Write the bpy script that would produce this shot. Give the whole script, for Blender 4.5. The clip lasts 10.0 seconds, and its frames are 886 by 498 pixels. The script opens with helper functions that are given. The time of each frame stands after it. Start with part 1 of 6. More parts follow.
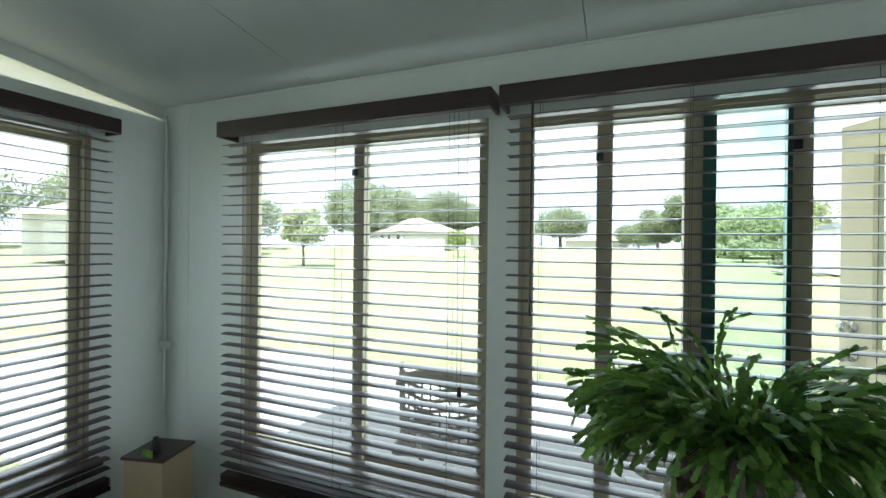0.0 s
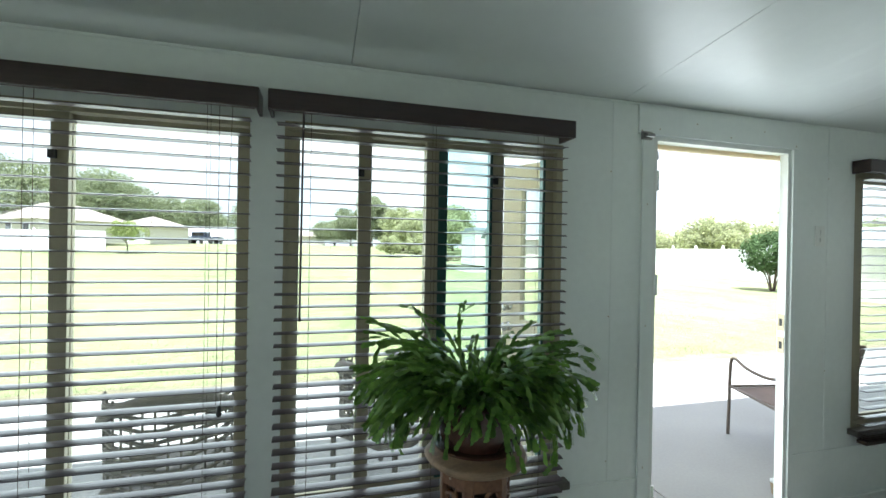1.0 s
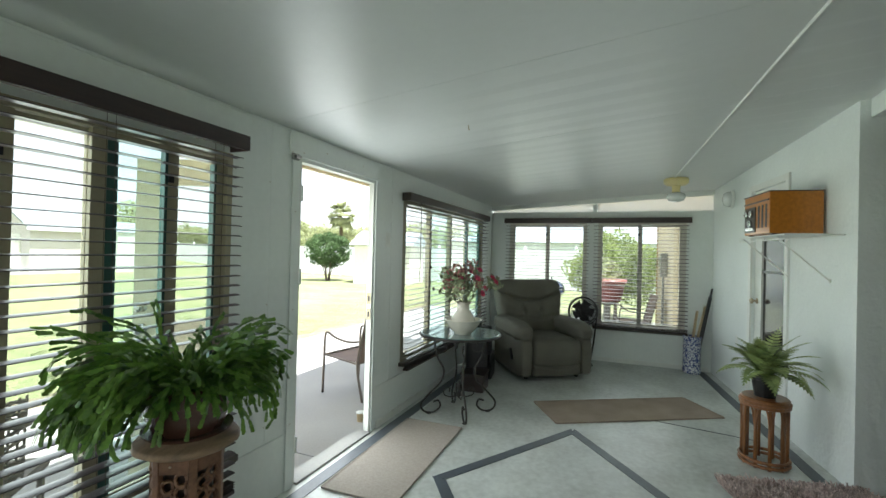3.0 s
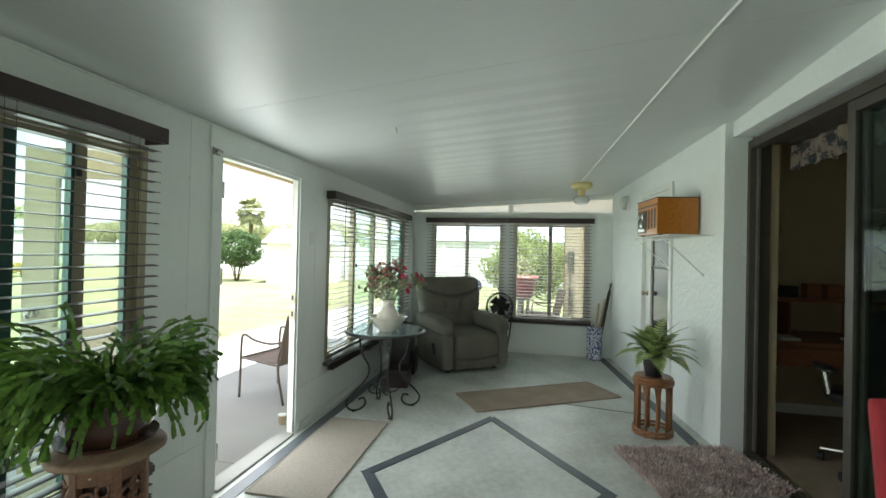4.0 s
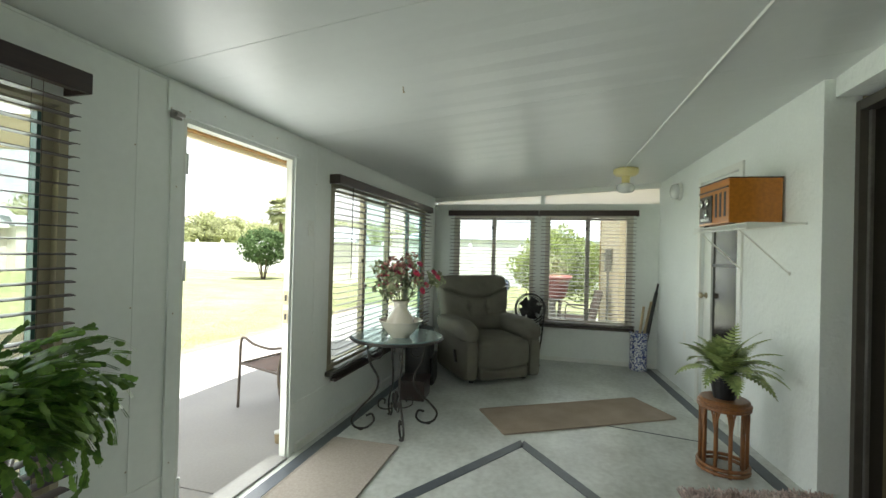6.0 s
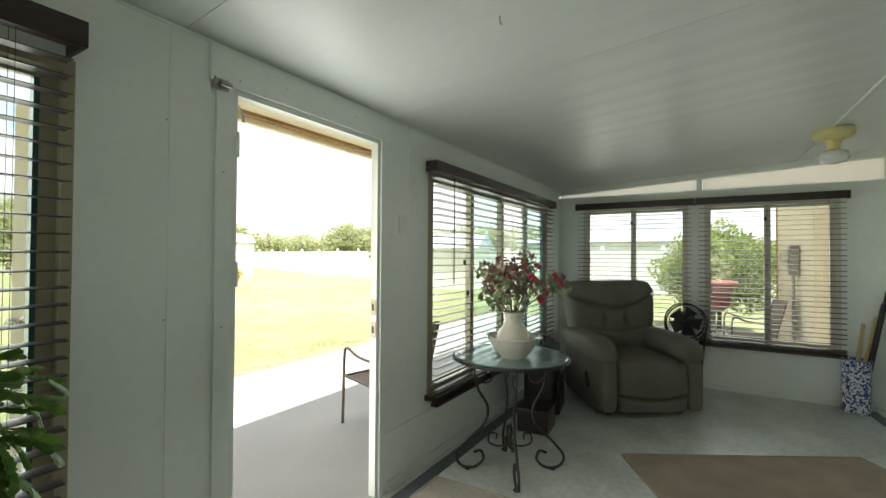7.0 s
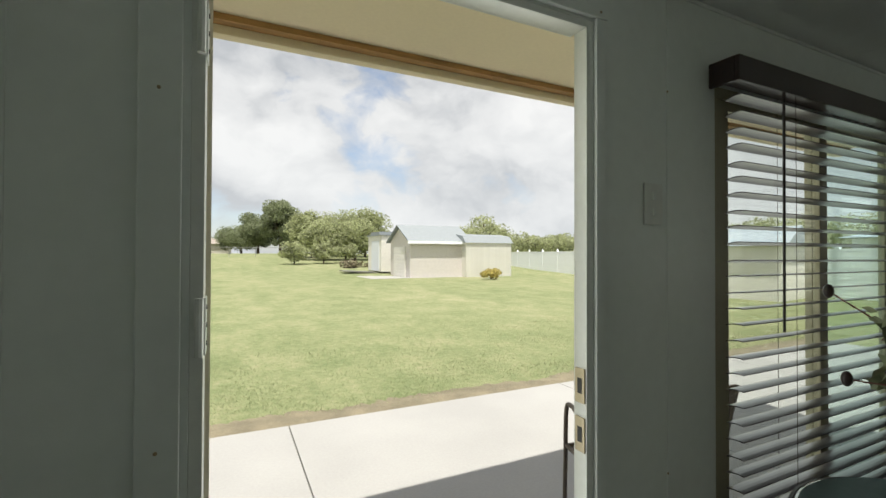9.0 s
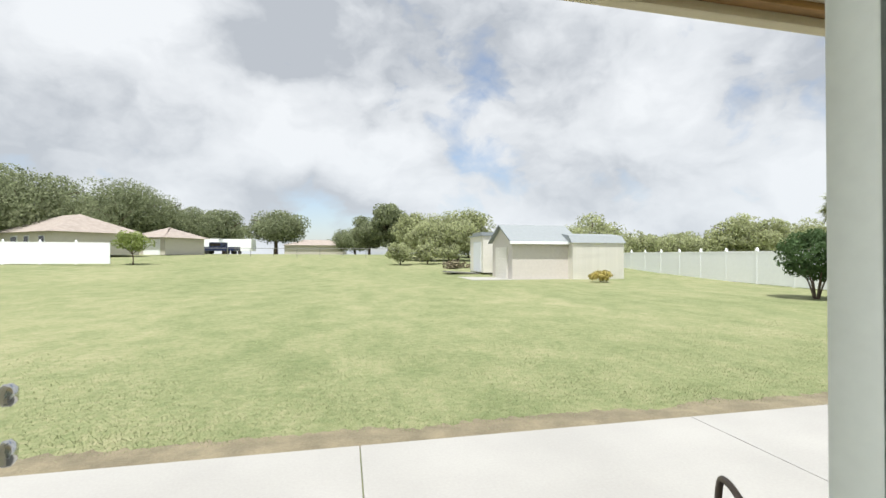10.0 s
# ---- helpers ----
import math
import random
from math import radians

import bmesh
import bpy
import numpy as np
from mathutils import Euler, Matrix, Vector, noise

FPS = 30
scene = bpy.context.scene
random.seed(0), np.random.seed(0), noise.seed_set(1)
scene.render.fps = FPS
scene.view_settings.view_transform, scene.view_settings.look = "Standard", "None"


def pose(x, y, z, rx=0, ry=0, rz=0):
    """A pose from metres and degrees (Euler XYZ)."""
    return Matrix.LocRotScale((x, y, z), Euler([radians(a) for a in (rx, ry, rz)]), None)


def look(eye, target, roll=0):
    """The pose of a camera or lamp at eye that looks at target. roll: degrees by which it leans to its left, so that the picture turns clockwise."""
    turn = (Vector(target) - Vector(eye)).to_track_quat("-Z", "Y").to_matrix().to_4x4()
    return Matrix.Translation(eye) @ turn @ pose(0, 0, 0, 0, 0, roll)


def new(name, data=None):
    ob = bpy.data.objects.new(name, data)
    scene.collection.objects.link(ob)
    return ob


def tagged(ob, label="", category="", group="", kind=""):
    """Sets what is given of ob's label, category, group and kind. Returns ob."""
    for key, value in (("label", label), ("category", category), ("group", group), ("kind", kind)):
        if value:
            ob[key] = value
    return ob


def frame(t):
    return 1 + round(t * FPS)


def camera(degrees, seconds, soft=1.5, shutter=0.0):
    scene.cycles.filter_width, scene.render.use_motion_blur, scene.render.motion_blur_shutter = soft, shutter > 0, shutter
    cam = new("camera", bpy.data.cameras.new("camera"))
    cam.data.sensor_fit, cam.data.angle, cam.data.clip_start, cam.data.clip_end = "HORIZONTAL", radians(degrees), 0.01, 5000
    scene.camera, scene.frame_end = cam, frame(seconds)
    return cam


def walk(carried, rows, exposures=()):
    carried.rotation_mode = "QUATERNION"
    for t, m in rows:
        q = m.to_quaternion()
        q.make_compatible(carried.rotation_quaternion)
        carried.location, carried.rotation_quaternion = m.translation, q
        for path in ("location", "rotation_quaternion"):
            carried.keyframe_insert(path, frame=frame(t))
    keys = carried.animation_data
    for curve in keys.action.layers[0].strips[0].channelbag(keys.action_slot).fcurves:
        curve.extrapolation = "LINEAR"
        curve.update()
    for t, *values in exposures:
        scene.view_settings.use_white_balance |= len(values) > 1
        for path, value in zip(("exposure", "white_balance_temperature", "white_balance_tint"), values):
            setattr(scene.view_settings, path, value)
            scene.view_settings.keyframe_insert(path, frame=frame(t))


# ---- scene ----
cam = camera(90.2, 10.0)
PATH = [
    (0, (-1.361, -1.713, 1.429), (-2.11, 0.142, 1.424), 0.6),
    (0.5, (-1.457, -1.766, 1.444), (-1.538, 0.232, 1.432), 0.8),
    (1, (-1.605, -1.831, 1.469), (-1.058, 0.093, 1.462), 1.0),
    (1.5, (-1.751, -1.864, 1.469), (-0.721, -0.15, 1.476), 1.0),
    (2, (-1.925, -1.894, 1.49), (-0.454, -0.538, 1.488), 1.6),
    (2.5, (-2.07, -1.883, 1.485), (-0.36, -0.846, 1.495), 1.3),
    (3, (-2.214, -1.87, 1.472), (-0.359, -1.121, 1.488), 1.4),
    (4.5, (-2.334, -1.828, 1.472), (-0.363, -1.488, 1.49), 1.2),
    (5, (-2.212, -1.82, 1.452), (-0.24, -1.486, 1.471), 1.2),
    (6.5, (-1.415, -1.721, 1.403), (0.44, -0.973, 1.421), 1.1),
    (7, (-1.06, -1.629, 1.379), (0.648, -0.59, 1.411), 0.4),
    (7.5, (-0.714, -1.471, 1.401), (0.815, -0.182, 1.425), 0.4),
    (8, (-0.425, -1.312, 1.411), (0.927, 0.161, 1.436), 0.5),
    (8.5, (-0.162, -1.109, 1.436), (0.975, 0.536, 1.458), 0.0),
    (9, (0.061, -0.866, 1.427), (0.933, 0.934, 1.45), 0.2),
    (9.5, (0.263, -0.578, 1.431), (0.905, 1.316, 1.452), 0.4),
    (10, (0.434, -0.295, 1.408), (0.863, 1.659, 1.434), 0.2),
]

# ---- world, sun, exposure ----
EXPOSURES = [(0.0, 2.02, 5650, 9), (1.0, 1.88, 5700, 9), (2.5, 1.78, 5950, 9), (4.5, 1.95, 6200, 9), (6.0, 1.88, 6400, 10), (7.0, 1.62, 6550, 10),
             (8.0, 0.80, 6650, 10), (9.0, 0.40, 6500, 10), (10.0, 0.38, 6220, 10)]
walk(cam, [(row[0], look(row[1], row[2], row[3])) for row in PATH], EXPOSURES)

SUN_DIR = Vector((-0.12, -0.30, 0.94)).normalized()
sun = new("sun", bpy.data.lights.new("sun", "SUN"))
sun.data.energy, sun.data.angle, sun.data.color = 5.0, radians(0.6), (1.0, 0.955, 0.88)
sun.matrix_world = look(SUN_DIR * 50, (0, 0, 0))


def opening_lamp(place, aim, w, h, power):
    """Daylight that enters by one opening."""
    d = bpy.data.lights.new("daylight", "AREA")
    d.shape, d.size, d.size_y, d.energy, d.color = "RECTANGLE", w, h, power, (0.97, 1.0, 0.94)
    o = new("daylight", d)
    o.matrix_world = look(place, aim)


opening_lamp((0.457, 0.09, 1.0), (0.457, -3, 0.9), 0.70, 1.90, 4.3)
opening_lamp((-2.48, 0.12, 1.2), (-2.48, -3, 1.0), 1.2, 1.45, 4.2)
opening_lamp((-1.13, 0.12, 1.2), (-1.13, -3, 1.0), 1.15, 1.45, 4.2)
opening_lamp((2.70, 0.12, 1.2), (2.70, -3, 1.0), 2.4, 1.40, 7.0)
opening_lamp((4.56, -1.48, 1.2), (0, -1.48, 1.0), 2.2, 1.40, 6.0)
opening_lamp((-3.85, -1.55, 1.2), (0, -1.55, 1.0), 2.2, 1.40, 4.5)


def build_world():
    w = bpy.data.worlds.new("world")
    scene.world = w
    w.use_nodes = True
    nt = w.node_tree
    nt.nodes.clear()
    N, L = nt.nodes.new, nt.links.new
    out, bg = N("ShaderNodeOutputWorld"), N("ShaderNodeBackground")
    L(bg.outputs[0], out.inputs[0])
    sky = N("ShaderNodeTexSky")
    sky.sky_type, sky.sun_disc = "NISHITA", False
    sky.sun_elevation = math.asin(SUN_DIR.z)
    sky.sun_rotation = math.atan2(SUN_DIR.x, SUN_DIR.y)
    dim = N("ShaderNodeVectorMath"); dim.operation = "SCALE"; dim.inputs["Scale"].default_value = 0.12
    L(sky.outputs[0], dim.inputs[0])
    co, sep = N("ShaderNodeTexCoord"), N("ShaderNodeSeparateXYZ")
    L(co.outputs["Generated"], sep.inputs[0])
    # heaped clouds: one billowing field, lit where it thins out upwards, grey at the bases
    sq = N("ShaderNodeVectorMath"); sq.operation = "MULTIPLY"; sq.inputs[1].default_value = (1.0, 1.0, 1.45)
    L(co.outputs["Generated"], sq.inputs[0])
    wp = N("ShaderNodeTexNoise"); wp.inputs["Scale"].default_value, wp.inputs["Detail"].default_value = 6.0, 7
    L(sq.outputs[0], wp.inputs["Vector"])
    ws = N("ShaderNodeVectorMath"); ws.operation = "SCALE"; ws.inputs["Scale"].default_value = 0.12
    L(wp.outputs["Color"], ws.inputs[0])
    wa = N("ShaderNodeVectorMath"); wa.operation = "ADD"
    L(sq.outputs[0], wa.inputs[0]); L(ws.outputs[0], wa.inputs[1])

    def field(shift):
        o, n = N("ShaderNodeVectorMath"), N("ShaderNodeTexNoise")
        o.operation, o.inputs[1].default_value = "ADD", (3.1, 7.3, shift)
        n.inputs["Scale"].default_value, n.inputs["Detail"].default_value, n.inputs["Roughness"].default_value = 2.2, 10, 0.52
        L(wa.outputs[0], o.inputs[0]); L(o.outputs[0], n.inputs["Vector"])
        return n.outputs[0]
    here, above = field(0.0), field(0.20)
    cover = N("ShaderNodeValToRGB")
    cover.color_ramp.elements[0].position, cover.color_ramp.elements[1].position = 0.355, 0.43
    L(here, cover.inputs[0])
    df = N("ShaderNodeMath"); df.operation = "SUBTRACT"
    L(here, df.inputs[0]); L(above, df.inputs[1])
    lit = N("ShaderNodeMapRange")
    lit.inputs["From Min"].default_value, lit.inputs["From Max"].default_value = -0.12, 0.10
    L(df.outputs[0], lit.inputs[0])
    shade = N("ShaderNodeValToRGB")
    e = shade.color_ramp.elements
    e[0].position, e[0].color = 0.05, (0.385, 0.40, 0.42, 1)
    e[1].position, e[1].color = 0.95, (0.72, 0.72, 0.71, 1)
    mid = shade.color_ramp.elements.new(0.5)
    mid.color = (0.60, 0.605, 0.605, 1)
    L(lit.outputs[0], shade.inputs[0])
    mix = N("ShaderNodeMixRGB")
    L(cover.outputs[0], mix.inputs[0]); L(dim.outputs[0], mix.inputs[1]); L(shade.outputs[0], mix.inputs[2])
    hz = N("ShaderNodeMapRange")
    hz.inputs["From Min"].default_value, hz.inputs["From Max"].default_value = 0.0, 0.30
    hz.inputs["To Min"].default_value, hz.inputs["To Max"].default_value = 0.45, 0.12
    L(sep.outputs[2], hz.inputs[0])
    haze = N("ShaderNodeMixRGB")
    haze.inputs[2].default_value = (0.60, 0.635, 0.65, 1)
    L(hz.outputs[0], haze.inputs[0]); L(mix.outputs[0], haze.inputs[1])
    L(haze.outputs[0], bg.inputs[0])
    bg.inputs[1].default_value = 1.0


build_world()


# ---- materials ----
def mat(name, col, rough=0.6, metal=0.0, var=0.12, scale=6.0, fine=60.0, bump=0.0, bump_scale=80.0, spec=0.5,
        col2=None, coat=0.0, island=False, obj=False, stretch=None, dist=0.003, contrast=(0.35, 0.65), thin=0.0):
    m = bpy.data.materials.new(name)
    m.use_nodes = True
    nt = m.node_tree
    N, L = nt.nodes.new, nt.links.new
    b = nt.nodes["Principled BSDF"]
    b.inputs["Roughness"].default_value, b.inputs["Metallic"].default_value = rough, metal
    b.inputs["Specular IOR Level"].default_value = spec
    b.inputs["Coat Weight"].default_value = coat
    co = N("ShaderNodeTexCoord")
    vec = co.outputs["Object"]
    if stretch:
        mp = N("ShaderNodeMapping"); mp.inputs["Scale"].default_value = stretch
        L(vec, mp.inputs[0]); vec = mp.outputs[0]
    a, f = N("ShaderNodeTexNoise"), N("ShaderNodeTexNoise")
    a.inputs["Scale"].default_value, a.inputs["Detail"].default_value = scale, 5
    f.inputs["Scale"].default_value, f.inputs["Detail"].default_value = fine, 3
    L(vec, a.inputs["Vector"]); L(vec, f.inputs["Vector"])
    ad = N("ShaderNodeMixRGB"); ad.inputs[0].default_value = 0.35
    L(a.outputs[0], ad.inputs[1]); L(f.outputs[0], ad.inputs[2])
    ramp = N("ShaderNodeValToRGB")
    lo = col2 or tuple(c * (1 - var) for c in col)
    hi = tuple(min(1, c * (1 + var * 0.6)) for c in col)
    e = ramp.color_ramp.elements
    e[0].position, e[1].position = contrast
    e[0].color, e[1].color = (*lo, 1), (*hi, 1)
    L(ad.outputs[0], ramp.inputs[0])
    colour = ramp.outputs[0]
    if island or obj:
        src = N("ShaderNodeObjectInfo").outputs["Random"] if obj else N("ShaderNodeNewGeometry").outputs["Random Per Island"]
        mr = N("ShaderNodeMapRange"); mr.inputs["To Min"].default_value, mr.inputs["To Max"].default_value = (0.85, 1.12) if obj else (0.72, 1.25)
        L(src, mr.inputs[0])
        mu = N("ShaderNodeVectorMath"); mu.operation = "SCALE"
        L(colour, mu.inputs[0]); L(mr.outputs[0], mu.inputs["Scale"])
        colour = mu.outputs[0]
    L(colour, b.inputs["Base Color"])
    rr = N("ShaderNodeMapRange")
    rr.inputs["To Min"].default_value, rr.inputs["To Max"].default_value = max(0.02, rough - 0.06), min(1, rough + 0.08)
    L(a.outputs[0], rr.inputs[0]); L(rr.outputs[0], b.inputs["Roughness"])
    if bump:
        bn = N("ShaderNodeTexNoise"); bn.inputs["Scale"].default_value, bn.inputs["Detail"].default_value = bump_scale, 4
        L(vec, bn.inputs["Vector"])
        bp = N("ShaderNodeBump"); bp.inputs["Strength"].default_value, bp.inputs["Distance"].default_value = bump, dist
        L(bn.outputs[0], bp.inputs["Height"]); L(bp.outputs[0], b.inputs["Normal"])
    if thin:
        # leaves let light through
        tl, mx = N("ShaderNodeBsdfTranslucent"), N("ShaderNodeMixShader")
        mx.inputs[0].default_value = thin
        L(colour, tl.inputs[0])
        L(b.outputs[0], mx.inputs[1]); L(tl.outputs[0], mx.inputs[2])
        L(mx.outputs[0], nt.nodes["Material Output"].inputs[0])
    return m


def glass_mat(name, tint=(1, 1, 1), gloss=0.06, rough=0.0):
    """A thin pane: clear, tinted, with a Fresnel gloss."""
    m = bpy.data.materials.new(name)
    m.use_nodes = True
    nt = m.node_tree
    nt.nodes.clear()
    N, L = nt.nodes.new, nt.links.new
    out, tr, gl, mx = N("ShaderNodeOutputMaterial"), N("ShaderNodeBsdfTransparent"), N("ShaderNodeBsdfGlossy"), N("ShaderNodeMixShader")
    tr.inputs[0].default_value = (*tint, 1)
    gl.inputs["Roughness"].default_value = rough
    lw, pw, ml = N("ShaderNodeLayerWeight"), N("ShaderNodeMath"), N("ShaderNodeMath")
    lw.inputs[0].default_value = 0.5
    pw.operation, pw.inputs[1].default_value = "POWER", 5.0
    ml.operation, ml.inputs[1].default_value, ml.inputs[2].default_value = "MULTIPLY_ADD", 0.8, gloss * 0.7
    L(lw.outputs["Facing"], pw.inputs[0]); L(pw.outputs[0], ml.inputs[0])
    L(ml.outputs[0], mx.inputs[0]); L(tr.outputs[0], mx.inputs[1]); L(gl.outputs[0], mx.inputs[2])
    L(mx.outputs[0], out.inputs[0])
    return m


def lawn_mat():
    """Mown grass: clumps, pale dry patches and fine stubble at three scales."""
    m = mat("mown_lawn", (0.245, 0.27, 0.135), 0.95, bump=0.8, bump_scale=22, dist=0.04, spec=0.08)
    nt = m.node_tree
    N, L = nt.nodes.new, nt.links.new
    co = N("ShaderNodeTexCoord")
    total = None
    for sc, det, wt, st in ((0.16, 4, 0.28, (1, 0.35, 1)), (1.3, 6, 0.30, (1, 0.7, 1)), (9.0, 5, 0.30, (1, 1, 1)), (45.0, 3, 0.22, (1, 1, 1))):
        mp, n, k = N("ShaderNodeMapping"), N("ShaderNodeTexNoise"), N("ShaderNodeMath")
        mp.inputs["Scale"].default_value = st
        n.inputs["Scale"].default_value, n.inputs["Detail"].default_value, n.inputs["Roughness"].default_value = sc, det, 0.65
        L(co.outputs["Object"], mp.inputs[0]); L(mp.outputs[0], n.inputs["Vector"])
        k.operation, k.inputs[1].default_value = "MULTIPLY_ADD", wt
        L(n.outputs[0], k.inputs[0])
        if total is None:
            k.inputs[2].default_value = 0.0
        else:
            L(total, k.inputs[2])
        total = k.outputs[0]
    ramp = N("ShaderNodeValToRGB")
    e = ramp.color_ramp.elements
    e[0].position, e[0].color = 0.46, (0.152, 0.185, 0.085, 1)
    e[1].position, e[1].color = 0.65, (0.31, 0.30, 0.178, 1)
    q = e.new(0.55)
    q.color = (0.222, 0.243, 0.124, 1)
    L(total, ramp.inputs[0])
    L(ramp.outputs[0], nt.nodes["Principled BSDF"].inputs["Base Color"])
    return m


M = {}
M["wall"] = mat("painted_panel", (0.79, 0.83, 0.80), 0.38, var=0.05, scale=1.6, fine=25, bump=0.06, bump_scale=35, dist=0.004)
M["stucco"] = mat("painted_stucco", (0.80, 0.84, 0.82), 0.75, var=0.05, scale=2, bump=0.55, bump_scale=26, dist=0.012)
M["ceiling"] = mat("satin_ceiling", (0.69, 0.72, 0.70), 0.36, var=0.03, scale=1.2, fine=18, bump=0.16, bump_scale=40, dist=0.002)
M["white"] = mat("white_paint", (0.78, 0.80, 0.76), 0.45, var=0.06, scale=3, bump=0.05)
M["floor"] = mat("stone_vinyl", (0.60, 0.63, 0.60), 0.33, var=0.16, scale=2.2, fine=22, col2=(0.40, 0.42, 0.39), bump=0.05, bump_scale=40)
M["stripe"] = mat("slate_vinyl", (0.085, 0.10, 0.115), 0.4, var=0.25, scale=8, fine=70)
M["bronze"] = mat("bronze_frame", (0.36, 0.33, 0.22), 0.5, var=0.10, scale=4)
M["light_frame"] = mat("beige_aluminium", (0.62, 0.60, 0.52), 0.5, var=0.08, scale=4)
M["dark_frame"] = mat("dark_bronze_frame", (0.07, 0.062, 0.05), 0.42, var=0.2, metal=0.1)
M["slat"] = mat("espresso_slat", (0.060, 0.048, 0.050), 0.36, var=0.25, scale=9, stretch=(1, 12, 12), obj=True, coat=0.12)
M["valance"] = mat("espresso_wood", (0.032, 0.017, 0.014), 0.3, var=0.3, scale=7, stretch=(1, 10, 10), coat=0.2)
M["gasket"] = mat("dark_green_gasket", (0.025, 0.085, 0.07), 0.3, var=0.1)
M["cord"] = mat("brown_cord", (0.06, 0.04, 0.03), 0.8)
M["glass"] = glass_mat("window_glass", (0.88, 0.905, 0.89))
M["glass_green"] = glass_mat("double_glass", (0.78, 0.87, 0.85))
M["glass_slider"] = glass_mat("sliding_door_glass", (0.72, 0.80, 0.76), 0.012)
M["frosted"] = mat("milky_panel", (0.8, 0.8, 0.76), 0.5, var=0.05)
M["chrome"] = mat("chrome", (0.6, 0.6, 0.58), 0.22, metal=1.0, var=0.1)
M["steel"] = mat("dull_steel", (0.35, 0.34, 0.32), 0.4, metal=0.9, var=0.2)
M["brass"] = mat("brass", (0.50, 0.43, 0.30), 0.4, metal=0.6, var=0.15)
M["black"] = mat("black_plastic", (0.015, 0.015, 0.016), 0.4, var=0.3)
M["iron"] = mat("wrought_iron", (0.045, 0.042, 0.038), 0.5, metal=0.5, var=0.3, bump=0.2, bump_scale=120)
M["table_glass"] = mat("frosted_table_glass", (0.16, 0.24, 0.24), 0.12, var=0.08, scale=3, bump=0.12, bump_scale=60, coat=0.4)
M["ceramic"] = mat("cream_ceramic", (0.74, 0.70, 0.60), 0.14, var=0.05, coat=0.5)
M["recliner"] = mat("olive_grey_fabric", (0.150, 0.144, 0.116), 0.85, var=0.22, scale=3, fine=160, bump=0.5, bump_scale=300, spec=0.25)
M["doormat"] = mat("woven_mat", (0.40, 0.36, 0.315), 0.95, var=0.12, scale=60, fine=180, bump=1.0, bump_scale=170, dist=0.006, spec=0.1)
M["runner"] = mat("brown_carpet", (0.37, 0.30, 0.24), 0.95, var=0.18, scale=4, fine=240, bump=0.8, bump_scale=320, spec=0.1)
M["shag"] = mat("shag_pile", (0.66, 0.56, 0.52), 0.95, var=0.25, scale=6, island=True, col2=(0.46, 0.35, 0.32), spec=0.1)
M["terracotta"] = mat("terracotta", (0.21, 0.098, 0.052), 0.6, var=0.35, scale=9, fine=80, bump=0.4, bump_scale=60, col2=(0.13, 0.06, 0.035))
M["pot_brown"] = mat("glazed_brown_pot", (0.075, 0.035, 0.025), 0.22, var=0.3, scale=7, coat=0.3)
M["hedge_leaf"] = mat("hedge_leaves", (0.30, 0.36, 0.12), 0.7, var=0.3, scale=2, island=True, spec=0.2, thin=0.45)
M["carved_wood"] = mat("carved_wood", (0.185, 0.092, 0.048), 0.55, var=0.3, scale=12, fine=90, bump=0.5, bump_scale=70, col2=(0.10, 0.045, 0.025))
M["disc_wood"] = mat("worn_wood_disc", (0.25, 0.165, 0.10), 0.6, var=0.35, scale=6, fine=70, stretch=(1, 6, 6), bump=0.3)
M["bone"] = mat("pale_inlay", (0.45, 0.36, 0.27), 0.5)
M["gravel"] = mat("pale_gravel", (0.42, 0.36, 0.28), 0.95, var=0.3, scale=14, fine=60, bump=1.0, bump_scale=40, dist=0.02)
M["leaf"] = mat("cactus_leaf", (0.17, 0.295, 0.05), 0.5, spec=0.3, var=0.35, scale=14, island=True, col2=(0.05, 0.13, 0.022), thin=0.15)
M["fern"] = mat("fern_frond", (0.36, 0.42, 0.15), 0.55, var=0.3, scale=8, island=True, col2=(0.15, 0.23, 0.08))
M["rose"] = mat("silk_rose", (0.72, 0.10, 0.19), 0.6, var=0.35, scale=40, island=True, thin=0.2)
M["rose_dark"] = mat("silk_dark_leaf", (0.34, 0.15, 0.13), 0.6, var=0.35, scale=30, island=True)
M["silk_leaf"] = mat("silk_leaf", (0.24, 0.27, 0.15), 0.6, var=0.35, scale=30, island=True)
M["rattan"] = mat("rattan", (0.26, 0.105, 0.034), 0.4, var=0.35, scale=10, stretch=(6, 6, 1.2), coat=0.3)
M["radio_wood"] = mat("orange_wood", (0.46, 0.165, 0.015), 0.34, var=0.22, scale=4, stretch=(1, 9, 9), coat=0.3)
M["porcelain"] = mat("blue_white_porcelain", (0.66, 0.68, 0.72), 0.2, var=0.0, scale=48, fine=90, col2=(0.03, 0.055, 0.22), contrast=(0.47, 0.53), coat=0.4)
M["desk_wood"] = mat("cherry_desk", (0.26, 0.11, 0.05), 0.35, var=0.3, scale=5, stretch=(1, 8, 8))
M["tan_wall"] = mat("tan_room_wall", (0.40, 0.335, 0.205), 0.8, var=0.05)
M["carpet"] = mat("tan_carpet", (0.33, 0.26, 0.185), 0.95, var=0.15, scale=8, fine=200, bump=0.6, bump_scale=250)
M["red"] = mat("red_fabric", (0.32, 0.018, 0.025), 0.8, var=0.2, scale=5, bump=0.3, bump_scale=200)
M["card"] = mat("tan_card", (0.42, 0.33, 0.20), 0.85, var=0.12)
M["lamp_cream"] = mat("cream_enamel", (0.72, 0.63, 0.30), 0.4, var=0.08)
M["globe"] = mat("opal_glass", (0.72, 0.74, 0.72), 0.12, var=0.03, coat=0.5)
